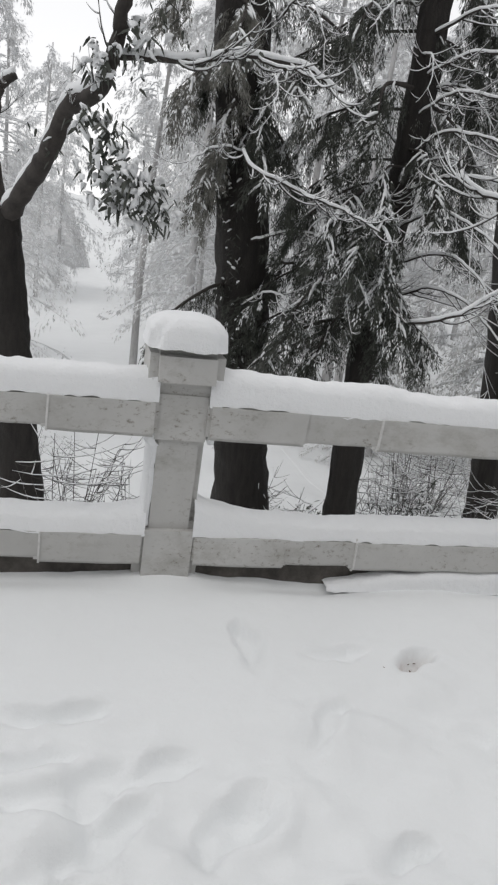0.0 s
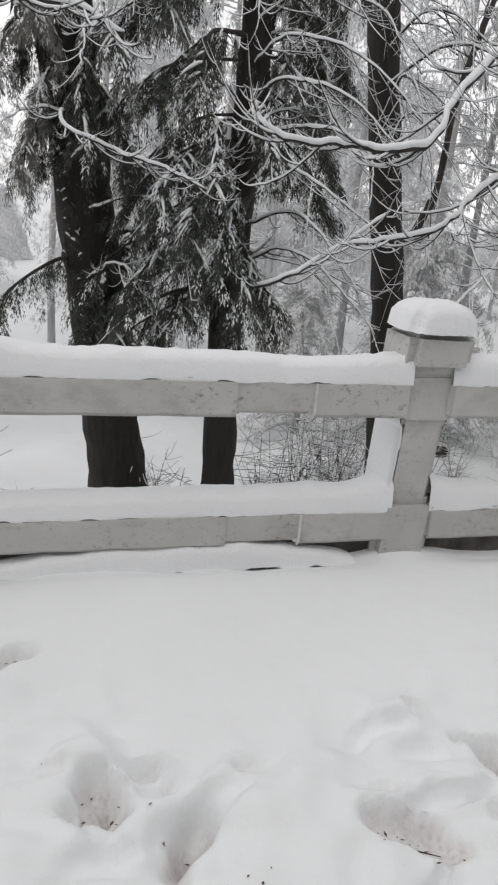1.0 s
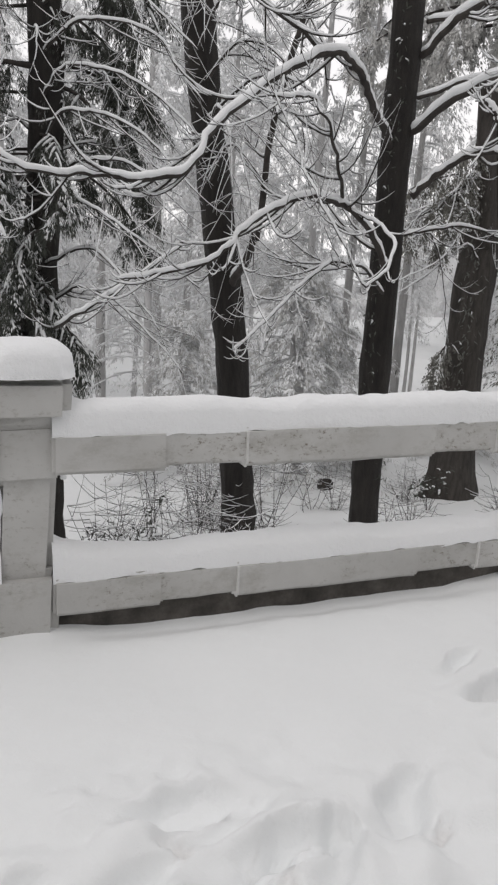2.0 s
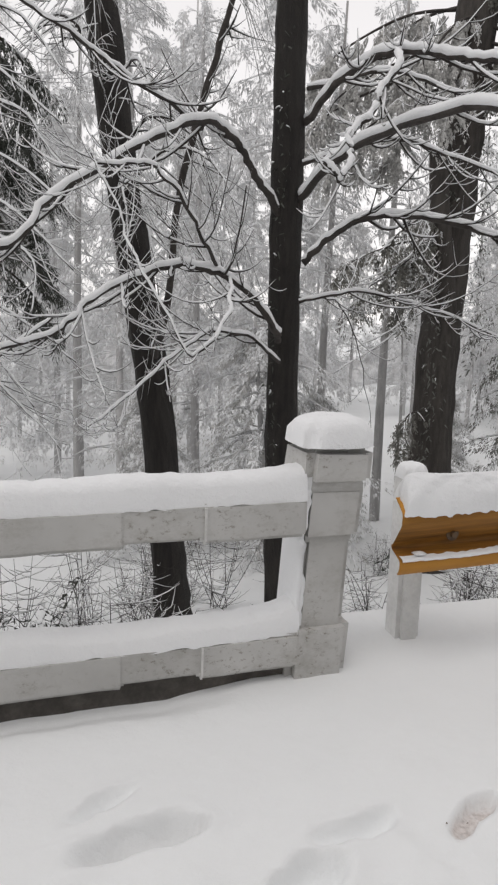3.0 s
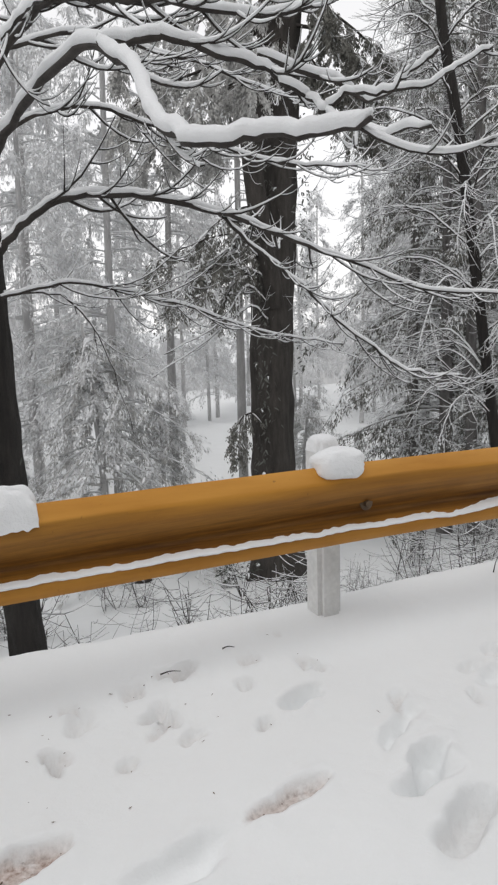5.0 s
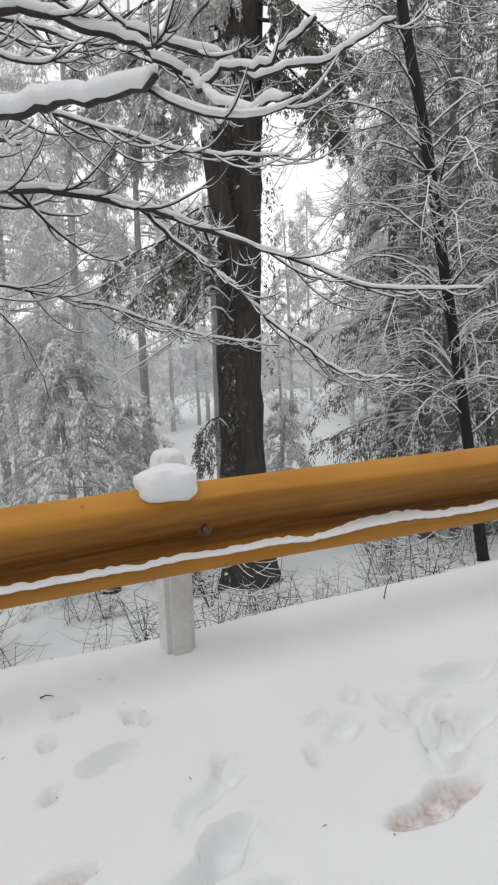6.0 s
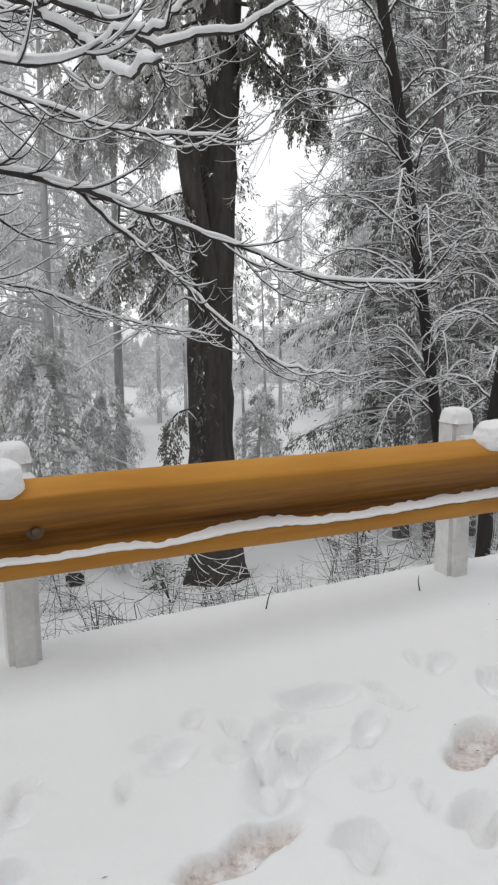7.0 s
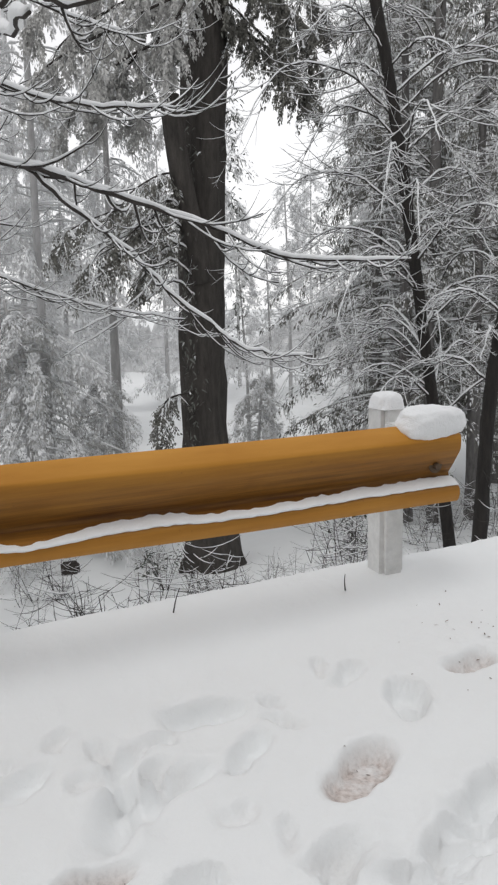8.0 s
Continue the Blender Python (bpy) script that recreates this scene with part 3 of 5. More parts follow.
def snow_ball(name, x0, x1, h, drop, seed, label):
    """A rounded, crumbly clod sitting astride the beam's upper edge."""
    n, m = 40, 26
    u, v = np.linspace(0, 2 * math.pi, n)[:, None], np.linspace(-0.5 * math.pi, 0.5 * math.pi, m)[None]
    sq = lambda c, p: np.sign(c) * np.abs(c) ** p
    dx, dy, dz = sq(np.cos(u), 0.75) * sq(np.cos(v), 0.6), sq(np.sin(u), 0.75) * sq(np.cos(v), 0.6), sq(np.sin(v), 0.8) + 0 * u
    lump = np.array([[noise.noise(Vector((a * 1.3 + seed, b * 1.3, c * 1.3))) * 0.14 + noise.noise(Vector((a * 4 + seed, b * 4, c * 4))) * 0.07 + noise.noise(Vector((a * 11, b * 11 + seed, c * 11))) * 0.025 for a, b, c in zip(p, q, r)] for p, q, r in zip(dx, dy, dz)])
    k = 1 + lump
    xc = (x0 + x1) / 2
    top, low = beam_z(xc) + 0.312 + h, beam_z(xc) + 0.312 - drop
    g = Geo()
    g.grid(np.stack([xc + dx * k * (x1 - x0) / 2, beam_y(xc) + 0.050 + dy * k * 0.082, (top + low) / 2 + dz * k * (top - low) / 2], -1))
    tagged(part(name, g, SNOW), label, "snow")


beam_snow("snow_slab", 5.84, 6.765, 0.10, 31, "long slab of fresh snow lying on the yellow beam")
snow_ball("snow_lump", 7.862, 8.075, 0.075, 0.045, 3.3, "broken lump of snow resting on the yellow beam")
snow_ball("snow_lump", 9.94, 10.225, 0.078, 0.050, 8.7, "lump of snow capping the cut edge of the yellow beam")
# snow caught on the lower wave
X = np.linspace(5.84, 10.20, 520)
reach = np.interp(X, [5.8, 8.0, 8.5, 9.0, 9.4, 9.8, 10.25], [0.03, 0.03, 0.022, 0.032, 0.024, 0.03, 0.034]) + 0.006 * vnoise(X, X * 0, 6, 41)
rise = np.interp(X, [5.8, 8.4, 8.9, 9.6, 10.25], [0.0, 0.0, 0.005, 0.008, 0.014]) + 0.017 * vnoise(X, X * 0, 2.6, 43) * np.clip((X - 8.1) / 0.4, 0.15, 1) + 0.004 * vnoise(X, X * 0, 14, 44) + 0.003 * vnoise(X, X * 0, 42, 45)
P = np.zeros((len(X), 7, 3))
for j, (thick, dz) in enumerate(((-0.002, 0.054), (0.004, 0.056), (0.008, 0.059), (0.009, 0.063), (0.008, 0.067), (0.005, 0.071), (-0.002, 0.074))):
    lie = dz + rise * (0.50 + 0.07 * j) + (reach - 0.03) * 0.5
    P[:, j] = np.stack([X, beam_y(X) + np.interp(lie, [0.03, 0.054, 0.068, 0.078, 0.1, 0.112], [0.001, 0.0, 0.01, 0.03, 0.074, 0.076]) - thick, beam_z(X) + lie], 1)
g = Geo()
g.grid(P[:, ::-1])
tagged(part("snow_ribbon", g, SNOW), "thin wavy ribbon of snow along the beam's lower wave", "snow")

# ---- unseen bank added across the road: blocks low light, closes the place ----
bx, bz = np.meshgrid(np.linspace(-30, 45, 120), np.linspace(0, 1, 24), indexing="ij")
blocker_y = -6.5 - 3.5 * bz + 0.8 * vnoise(bx, bz * 6, 0.7, 51) + 0.4 * vnoise(bx, bz * 9, 2.0, 52)
g = Geo()
g.grid(np.stack([bx, blocker_y, -0.4 + 7.0 * bz + 0.5 * vnoise(bx, bz * 5, 0.5, 53)], -1))
tagged(part("bank", g, LIGHT_BLOCKER), "unseen dark wooded bank added across the road to block light, patched with snow", "bank", kind="structure")


# ---- far woods on one sheet, the mist painted into its colour ----
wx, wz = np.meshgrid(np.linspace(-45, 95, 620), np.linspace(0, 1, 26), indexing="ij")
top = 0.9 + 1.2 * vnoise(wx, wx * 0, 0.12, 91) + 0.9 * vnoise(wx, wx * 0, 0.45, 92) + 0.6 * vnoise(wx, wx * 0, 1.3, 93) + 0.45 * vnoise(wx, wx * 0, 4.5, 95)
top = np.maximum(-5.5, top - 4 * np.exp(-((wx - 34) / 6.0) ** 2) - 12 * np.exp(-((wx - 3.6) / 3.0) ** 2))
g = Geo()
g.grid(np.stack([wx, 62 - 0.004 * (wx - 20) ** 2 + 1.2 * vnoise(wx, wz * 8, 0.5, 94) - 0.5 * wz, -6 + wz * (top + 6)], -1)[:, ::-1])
tagged(part("backdrop", g, MIST), "far frosted woods, mist put into their pale colour", "woods", kind="structure")


# ---- trees: generators ----
def wood_path(ctrl, n, wiggle, rs):
    p = smooth_path(ctrl, n)
    w = np.cumsum(rs.normal(size=(n, 3)), 0)
    w -= np.linspace(0, 1, n)[:, None] * w[-1]
    return p + w * wiggle


def snow_on(geo, p, r, load, rs, seg=6):
    """A rounded ridge of snow along the top of a branch."""
    tan = np.gradient(p, axis=0)
    tan /= np.linalg.norm(tan, axis=1, keepdims=True) + 1e-9
    flat = np.sqrt(np.clip(1 - tan[:, 2] ** 2, 0, 1))
    rr = (load * 0.85 + r * 0.80) * (0.30 + 0.70 * flat) * (1 + 0.07 * np.clip(rs.normal(size=len(p)), -1.5, 1.5))
    q = p.copy()
    q[:, 2] += r * 0.65 + rr * 0.60
    rr[0] *= 0.6
    rr[-1] *= 0.3
    rr[-2] *= 0.8
    geo.tube(q, rr, seg)


def twig_path(p0, d, length, sag, lift, n, rs):
    s = np.linspace(0, 1, n)[:, None]
    p = p0 + d * s * length
    p[:, 2] += ((-sag * s + lift * s * s) * length)[:, 0]
    return p + np.cumsum(rs.normal(size=(n, 3)), 0) * 0.005 * length


def branching(ctrl, r0, r1, seed, subs=8, sublen=0.6, load=0.010, wiggle=0.008, twigs=4, lift=0.7, fine=1.0, seg=8, start=0.15):
    """A limb with side branches and twigs: its wood and the snow on it."""
    rs = np.random.RandomState(seed)
    wood, snow = Geo(), Geo()
    n = 7 * len(ctrl)
    p = wood_path(ctrl, n, wiggle, rs)
    r = np.linspace(r0, r1, n) * (1 + 0.06 * rs.normal(size=n))
    wood.tube(p, r, seg)
    snow_on(snow, p, r, load * 1.35, rs, 7)
    tan = np.gradient(p, axis=0)
    for k in range(subs):
        i = int(n * (start + (0.98 - start) * (k + rs.uniform(0, 0.9)) / subs))
        i = min(i, n - 2)
        t = tan[i] / (np.linalg.norm(tan[i]) + 1e-9)
        side = np.cross(t, [0, 0, 1.0])
        side /= np.linalg.norm(side) + 1e-9
        d = t * rs.uniform(0.4, 1.0) + side * rs.choice([-1, 1]) * rs.uniform(0.3, 0.8) + np.array([0, 0, rs.uniform(-0.25, 0.3)])
        d /= np.linalg.norm(d)
        L = sublen * rs.uniform(0.5, 1.5) * (1.1 - 0.5 * i / n)
        rb = min(r[i] * 0.6, 0.005 + 0.011 * L) * fine
        q = twig_path(p[i], d, L, rs.uniform(0.3, 0.8), rs.uniform(0.6, 1.3) * lift, 9, rs)
        rq = np.linspace(rb, rb * 0.35, 9)
        wood.tube(q, rq, 4)
        snow_on(snow, q, rq, load * 0.62, rs, 4)
        for m in range(rs.randint(max(1, twigs - 2), twigs + 2) if twigs else 0):
            j = rs.randint(2, 8)
            d2 = d * 0.8 + rs.normal(size=3) * 0.42
            d2[2] = d2[2] * 0.5 + 0.1
            d2 /= np.linalg.norm(d2)
            q2 = twig_path(q[j], d2, L * rs.uniform(0.2, 0.5), 0.3, 0.9 * lift, 6, rs)
            r2 = np.linspace(rq[j] * 0.75, 0.0016, 6)
            wood.tube(q2, r2, 3)
            snow_on(snow, q2, r2, load * 0.42, rs, 3)
    return wood, snow


def limb(parent, ctrl, r0, r1, seed, **kw):
    wood, snow = branching(ctrl, r0, r1, seed, **kw)
    w = part("limb", wood, TWIG, parent)
    part("snow", snow, SNOW, w, "snow lying along the branches")
    return w


def trunk(parent, ctrl, r0, r1, seed, mat=None, flare=0.35, n=46, seg=18):
    rs = np.random.RandomState(seed)
    p = smooth_path(ctrl, n)
    s = np.linspace(0, 1, n)
    arc = np.concatenate([[0], np.cumsum(np.linalg.norm(np.diff(p, axis=0), axis=1))])
    r = r0 + (r1 - r0) * arc / arc[-1] + r0 * flare * np.exp(-arc / (1.3 * r0 + 0.1))
    g = Geo()
    g.tube(p, r, seg)
    v = g.v[0].reshape(n, seg, 3)
    a = np.arange(seg)
    bump = 1 + 0.05 * np.sin(a * 2 * math.pi * 3 / seg + seed)[None] + 0.045 * rs.normal(size=(n, seg)) + 0.03 * rs.normal(size=(1, seg))
    v[:] = p[:, None] + (v - p[:, None]) * bump[..., None]
    return part("trunk", g, mat or BARK, parent)


def blades(centres, spread, count, length, width, down, seed, segs=3, droop=0.4, out=None):
    """Leafy sprays scattered round the centres, hanging by the amount down."""
    rs = np.random.RandomState(seed)
    np.random.seed(seed)
    c = np.repeat(np.asarray(centres, float), count, 0)
    p = c + rs.normal(size=c.shape) * np.asarray(spread)
    d = rs.normal(size=c.shape)
    d[:, 2] = d[:, 2] * 0.5 - down
    if out is not None:
        d += np.repeat(np.asarray(out, float), count, 0)
    L = length * rs.uniform(0.5, 1.3, len(c))
    W = width * rs.uniform(0.6, 1.4, len(c))
    return p, d, L, W, np.full(len(c), droop), segs


def sprays(anchors, axes, lengths, per, blade, width, rs, fat=0.28, sag=0.35):
    """Blades packed into tapering clumps that hang from the anchors; also tells which lie on a clump's upper side."""
    n = len(anchors)
    A, D, Lc = np.repeat(anchors, per, 0), np.repeat(axes, per, 0), np.repeat(lengths, per)
    D = D / (np.linalg.norm(D, axis=1, keepdims=True) + 1e-9)
    s = rs.uniform(0.02, 1, n * per)
    off = rs.normal(size=(n * per, 3))
    off -= (off * D).sum(1, keepdims=True) * D
    off /= np.linalg.norm(off, axis=1, keepdims=True) + 1e-9
    swell = fat * Lc * (0.25 + 0.75 * np.sin(np.pi * np.clip(s * 0.85 + 0.08, 0, 1))) * rs.uniform(0.25, 1, n * per)
    P = A + D * (Lc * s)[:, None] + off * swell[:, None]
    P[:, 2] -= sag * Lc * s * s
    d = D * 0.9 + off * 0.55 + rs.normal(size=(n * per, 3)) * 0.18
    d[:, 2] -= 0.25 + 0.9 * sag * s
    return P, d, blade * rs.uniform(0.6, 1.35, n * per), width * rs.uniform(0.6, 1.4, n * per), off[:, 2]


def needle_bough(parent, root, tip, seed, count=170, length=0.06, snowy=0.4, r0=0.030, sag=0.25, width=0.0125, hang=1.0, mat=None):
    """A drooping evergreen bough: wood, clumps of hanging sprays and the snow heaped on them."""
    rs = np.random.RandomState(seed)
    np.random.seed(seed)
    root, tip = np.array(root, float), np.array(tip, float)
    mid = (root + tip) / 2 + np.array([rs.normal() * 0.1, rs.normal() * 0.1, sag * 0.6])
    p = smooth_path([root, mid, tip, tip + (tip - mid) * 0.25 - [0, 0, sag]], 22)
    g = Geo()
    g.tube(p, np.linspace(r0, 0.006, 22), 6)
    w = part("bough", g, TWIG, parent)
    leaf, snow = Geo(), Geo()
    size = length / 0.06
    span = np.linalg.norm(tip - root)
    ahead = (tip - root) / span
    anchors, axes, lens = [], [], []
    for i in range(4, 22):
        for k in range(2):
            o = rs.normal(size=3) * np.array([0.9, 0.9, 0.25]) + ahead * 0.6
            o /= np.linalg.norm(o)
            L = rs.uniform(0.12, 0.42) * min(span, 1.5) * 0.6
            q = twig_path(p[i], o, L, 0.4 * hang, -0.35 * hang, 6, rs)
            leaf.tube(q, np.linspace(0.007, 0.003, 6), 3)
            for j in (2, 4, 5):
                anchors.append(q[j])
                axes.append(o * 0.45 + np.array([0, 0, -0.9 * hang]) + rs.normal(size=3) * 0.25)
                lens.append(rs.uniform(0.10, 0.24) * size * (1.1 if j == 5 else 0.8))
            if rs.rand() < snowy * 0.7:
                snow_on(snow, q, np.linspace(0.008, 0.004, 6), rs.uniform(0.008, 0.020), rs, 6)
    anchors, axes, lens = np.array(anchors), np.array(axes), np.array(lens)
    per = max(12, int(count * 0.30))
    P, d, L, W, up = sprays(anchors, axes, lens, per, length * 0.72, width * 0.72, rs)
    white = (up > 0.05) & (np.repeat(rs.uniform(size=len(anchors)), per) < snowy * 0.30)
    leaf.ribbons(P[~white], d[~white], L[~white], W[~white], np.full((~white).sum(), 0.25), 1)
    part("foliage", leaf, mat or LEAF, w, "drooping evergreen sprays")
    if white.any():
        flat = np.cross(d[white], np.array([0, 0, 1.0]))
        snow.ribbons(P[white] + [0, 0, 0.010], d[white], L[white], W[white] * 1.5, np.full(white.sum(), 0.25), 1, flat)
    if snow.n:
        part("snow", snow, SNOW, w, "snow caught on the sprays")


def leaf_cluster(parent, centres, spread, count, size, seed, snowy=0.35, down=0.7, label="glossy dark leaves", mat=None, width=0.45, pad=1.0):
    P, d, L, W, dr, sg = blades(centres, spread, count, size, size * width, down, seed, 2, 0.25)
    leaf, snow = Geo(), Geo()
    leaf.ribbons(P, d, L, W, dr, sg)
    f = part("foliage", leaf, mat or LEAF, parent, label)
    rs = np.random.RandomState(seed + 5)
    keep = rs.uniform(size=len(P)) < snowy
    for q, e, l in zip(P[keep], d[keep], L[keep]):
        e = e / np.linalg.norm(e) * l
        b = l * rs.uniform(0.20, 0.34) * pad
        bend = rs.normal(size=(4, 3)) * b * 0.25
        path = [q + [0, 0, b * 0.3], q + e * 0.25 + [0, 0, b * 0.5], q + e * 0.6 + [0, 0, b * 0.4], q + e * 0.95 + [0, 0, -b * 0.1]]
        snow.tube(np.array(path) + bend, [b * 0.45, b, b * rs.uniform(0.7, 1.0), b * 0.35], 8, True, (1.15, 0.6))
    if snow.n:
        part("snow", snow, SNOW, f, "snow heaped on the leaves")
    return f


def tree_thing(label, at, category="tree", group="trees"):
    return thing("tree", label, category, group, at=at)


def root_z(x, y):
    return float(ground_height(np.array([x]), np.array([y]))[0]) - 0.15


# ---- trees close behind the railing ----
# gnarled broad-leaved tree at the start of the railing
t = tree_thing("dark gnarled tree with snow-laden broad leaves", (-0.35, 6.0, root_z(-0.35, 6)))
trunk(t, [(-0.3, 6.0, root_z(-0.35, 6)), (-0.42, 6.0, -2.3), (-0.62, 6.0, -0.4), (-0.78, 6.0, 1.1)], 0.26, 0.17, 1)
limb(t, [(-0.78, 6.0, 1.0), (-0.40, 5.5, 1.58), (-0.14, 5.0, 2.11), (0.12, 4.7, 2.31), (0.22, 4.4, 2.78), (0.27, 4.2, 3.3)], 0.11, 0.05, 2, subs=7, sublen=0.5, start=0.4)
limb(t, [(-0.78, 6.0, 1.0), (-0.92, 6.0, 1.7), (-0.84, 6.0, 2.25), (-0.70, 5.9, 2.4)], 0.09, 0.04, 3, subs=3, sublen=0.3)
limb(t, [(0.20, 4.5, 2.56), (0.82, 4.3, 2.61), (1.27, 4.1, 2.68), (1.74, 4.0, 2.66), (2.1, 3.9, 2.5)], 0.03, 0.01, 4, subs=14, sublen=0.5, load=0.012)
limb(t, [(0.22, 4.4, 2.9), (0.5, 4.3, 3.2), (0.9, 4.2, 3.3), (1.3, 4.2, 3.2)], 0.025, 0.008, 5, subs=10, sublen=0.4, load=0.012)
leaf_cluster(t, [(0.05, 4.2, 2.0), (0.2, 4.1, 1.85), (0.3, 4.0, 1.65), (0.45, 4.0, 1.55), (0.3, 4.0, 1.38), (0.58, 4.0, 1.5), (0.6, 4.0, 1.3), (0.15, 4.1, 1.6), (0.1, 4.3, 2.45), (0.35, 4.3, 2.7)], (0.10, 0.10, 0.08), 62, 0.085, 6, 0.30, 1.1, label="broad glossy leaves bowed under snow", width=0.5, pad=1.7)
leaf_cluster(t, [(-0.3, 5.3, 1.75), (-0.1, 5.0, 2.2), (0.3, 4.5, 2.5), (0.6, 4.3, 2.9), (0.9, 4.25, 2.65), (1.3, 4.1, 2.7)], (0.13, 0.10, 0.09), 22, 0.075, 7, 0.3, 0.9, width=0.5)

# dark conifer beside the first post
t = tree_thing("tall dark conifer with drooping snow-flecked boughs", (2.5, 7.0, root_z(2.5, 7)))
trunk(t, [(2.62, 7.0, root_z(2.5, 7)), (2.46, 6.97, -2.1), (2.18, 6.8, -0.1), (2.0, 6.7, 1.0), (1.65, 6.6, 3.6), (1.4, 6.5, 6.5)], 0.375, 0.29, 11)
limb(t, [(2.25, 6.55, 0.80), (2.5, 6.35, 0.9), (2.8, 6.2, 0.95), (3.2, 6.0, 1.0)], 0.028, 0.012, 12, subs=3, sublen=0.25, load=0.006)
for k, tip in enumerate(((1.5, 6.5, 1.9), (1.4, 6.6, 2.9), (1.9, 6.0, 2.5), (2.3, 6.0, 1.9))):
    needle_bough(t, (1.95, 6.6, tip[2] + 0.5), tip, 1260 + k, 150, snowy=0.45, r0=0.02)
limb(t, [(1.8, 6.4, 2.1), (1.66, 5.4, 1.9), (2.06, 5.0, 1.69), (2.53, 4.9, 1.57), (3.01, 4.8, 1.40)], 0.018, 0.008, 13, subs=14, sublen=0.6, load=0.007)
for k, (tip, cnt, sn) in enumerate((((1.15, 6.2, 0.15), 120, 0.15), ((1.35, 6.1, 1.7), 150, 0.3), ((1.05, 6.2, 2.6), 170, 0.35), ((2.2, 5.9, 2.75), 190, 0.4), ((1.5, 5.9, 3.2), 190, 0.4), ((2.6, 6.0, 3.4), 170, 0.35), ((0.9, 6.3, 3.6), 170, 0.3), ((1.5, 6.2, 2.3), 170, 0.35), ((1.9, 5.8, 2.0), 110, 0.35))):
    root = np.array([2.05 - 0.16 * (tip[2] + 0.5), 6.7, tip[2] + 0.35])
    needle_bough(t, root, tip, 20 + k, int(cnt * 0.85), snowy=min(1, sn * 1.7), mat=GREY_LEAF if tip[0] < 1.55 and tip[2] > 1.5 else (DULL_LEAF if tip[2] > 2.6 else None))
leaf_cluster(t, [(2.02, 6.45, -0.4), (1.95, 6.4, 0.3), (1.85, 6.4, 0.8), (1.72, 6.4, 1.5), (2.05, 6.4, 0.0)], (0.07, 0.08, 0.25), 60, 0.06, 14, 0.12, label="ivy leaves clinging to the bark")

# leaning conifer next to it
t = tree_thing("leaning dark conifer with dense hanging boughs under snow", (3.7, 6.2, root_z(3.7, 6.2)))
trunk(t, [(3.72, 6.2, root_z(3.7, 6.2)), (3.68, 6.2, -1.84), (3.63, 6.2, 0.0), (3.66, 6.2, 0.93), (3.74, 6.2, 2.45), (3.74, 6.2, 3.9), (3.75, 6.2, 6.5)], 0.21, 0.16, 15)
for k, (tip, cnt, sn) in enumerate((((2.55, 5.7, 0.5), 200, 0.35), ((2.75, 5.5, 1.5), 220, 0.6), ((3.6, 5.6, 0.05), 150, 0.4), ((4.35, 5.9, 2.45), 190, 0.4), ((4.4, 6.3, 3.2), 190, 0.4), ((3.05, 5.6, 2.6), 190, 0.3), ((2.9, 5.8, 0.0), 200, 0.25), ((3.1, 5.6, 1.0), 200, 0.5), ((4.6, 5.8, 3.9), 190, 0.35), ((2.8, 5.9, 3.5), 200, 0.3), ((3.8, 5.5, 0.5), 90, 0.6), ((2.4, 6.0, -0.1), 150, 0.2))):
    needle_bough(t, (3.67, 6.15, tip[2] + 0.4), tip, 50 + k, int(cnt * 0.75), snowy=min(1, sn * 1.6), mat=DULL_LEAF if k % 4 == 3 else None)
for k in range(16):
    rs = np.random.RandomState(1200 + k)
    z = (-0.5 if k % 3 else 1.6) + 0.28 * k * (1 if k % 3 else 0.6)
    a = rs.uniform(2.2, 4.2) if k % 3 else rs.uniform(-0.6, 0.5)
    L = rs.uniform(0.9, 1.5) * (1.0 if k % 3 else 0.7)
    needle_bough(t, (3.67, 6.4, z + 0.5), (3.67 + L * math.cos(a), 6.5 + 0.5 * L * math.sin(a), z), 1220 + k, 150, snowy=0.25, r0=0.02)
for k, tip in enumerate(((3.0, 5.3, 1.25), (3.3, 5.25, 0.95), (3.55, 5.2, 0.55), (3.2, 5.3, 1.7), (3.9, 5.3, 0.35), (3.75, 5.3, 1.9))):
    needle_bough(t, (3.67, 6.05, tip[2] + 0.45), tip, 640 + k, 150, snowy=0.8, r0=0.016)
limb(t, [(3.7, 6.0, 0.3), (3.79, 4.5, 0.66), (4.28, 4.5, 0.96), (4.81, 4.5, 1.35)], 0.02, 0.010, 71, subs=8, sublen=0.6, load=0.010)
for k in range(9):
    rs = np.random.RandomState(900 + k)
    z = 0.6 + 0.42 * k
    limb(t, [(3.7, 6.1, z), (3.9 + 0.25 * rs.rand(), 5.4, z + 0.25), (4.2 + 0.5 * rs.rand(), 4.9, z + 0.05), (4.6 + 0.5 * rs.rand(), 4.6, z - 0.5)], 0.016, 0.005, 80 + k, subs=9, sublen=0.7, load=0.007, lift=0.2)

for k in range(14):
    rs = np.random.RandomState(950 + k)
    z = 0.3 + 0.26 * k
    x0 = 3.68 if k % 3 else 2.0
    a = rs.uniform(-2.8, -0.4)
    L = rs.uniform(0.9, 1.7)
    o = np.array([math.cos(a), math.sin(a) * 0.8, 0])
    q = np.array([x0, 6.3, z])
    limb(t, [q, q + o * L * 0.4 + [0, 0, 0.2], q + o * L * 0.75 + [0, 0, 0.1], q + o * L + [0, 0, -0.25]], 0.012, 0.004, 960 + k, subs=10, sublen=0.55, load=0.007, seg=5)

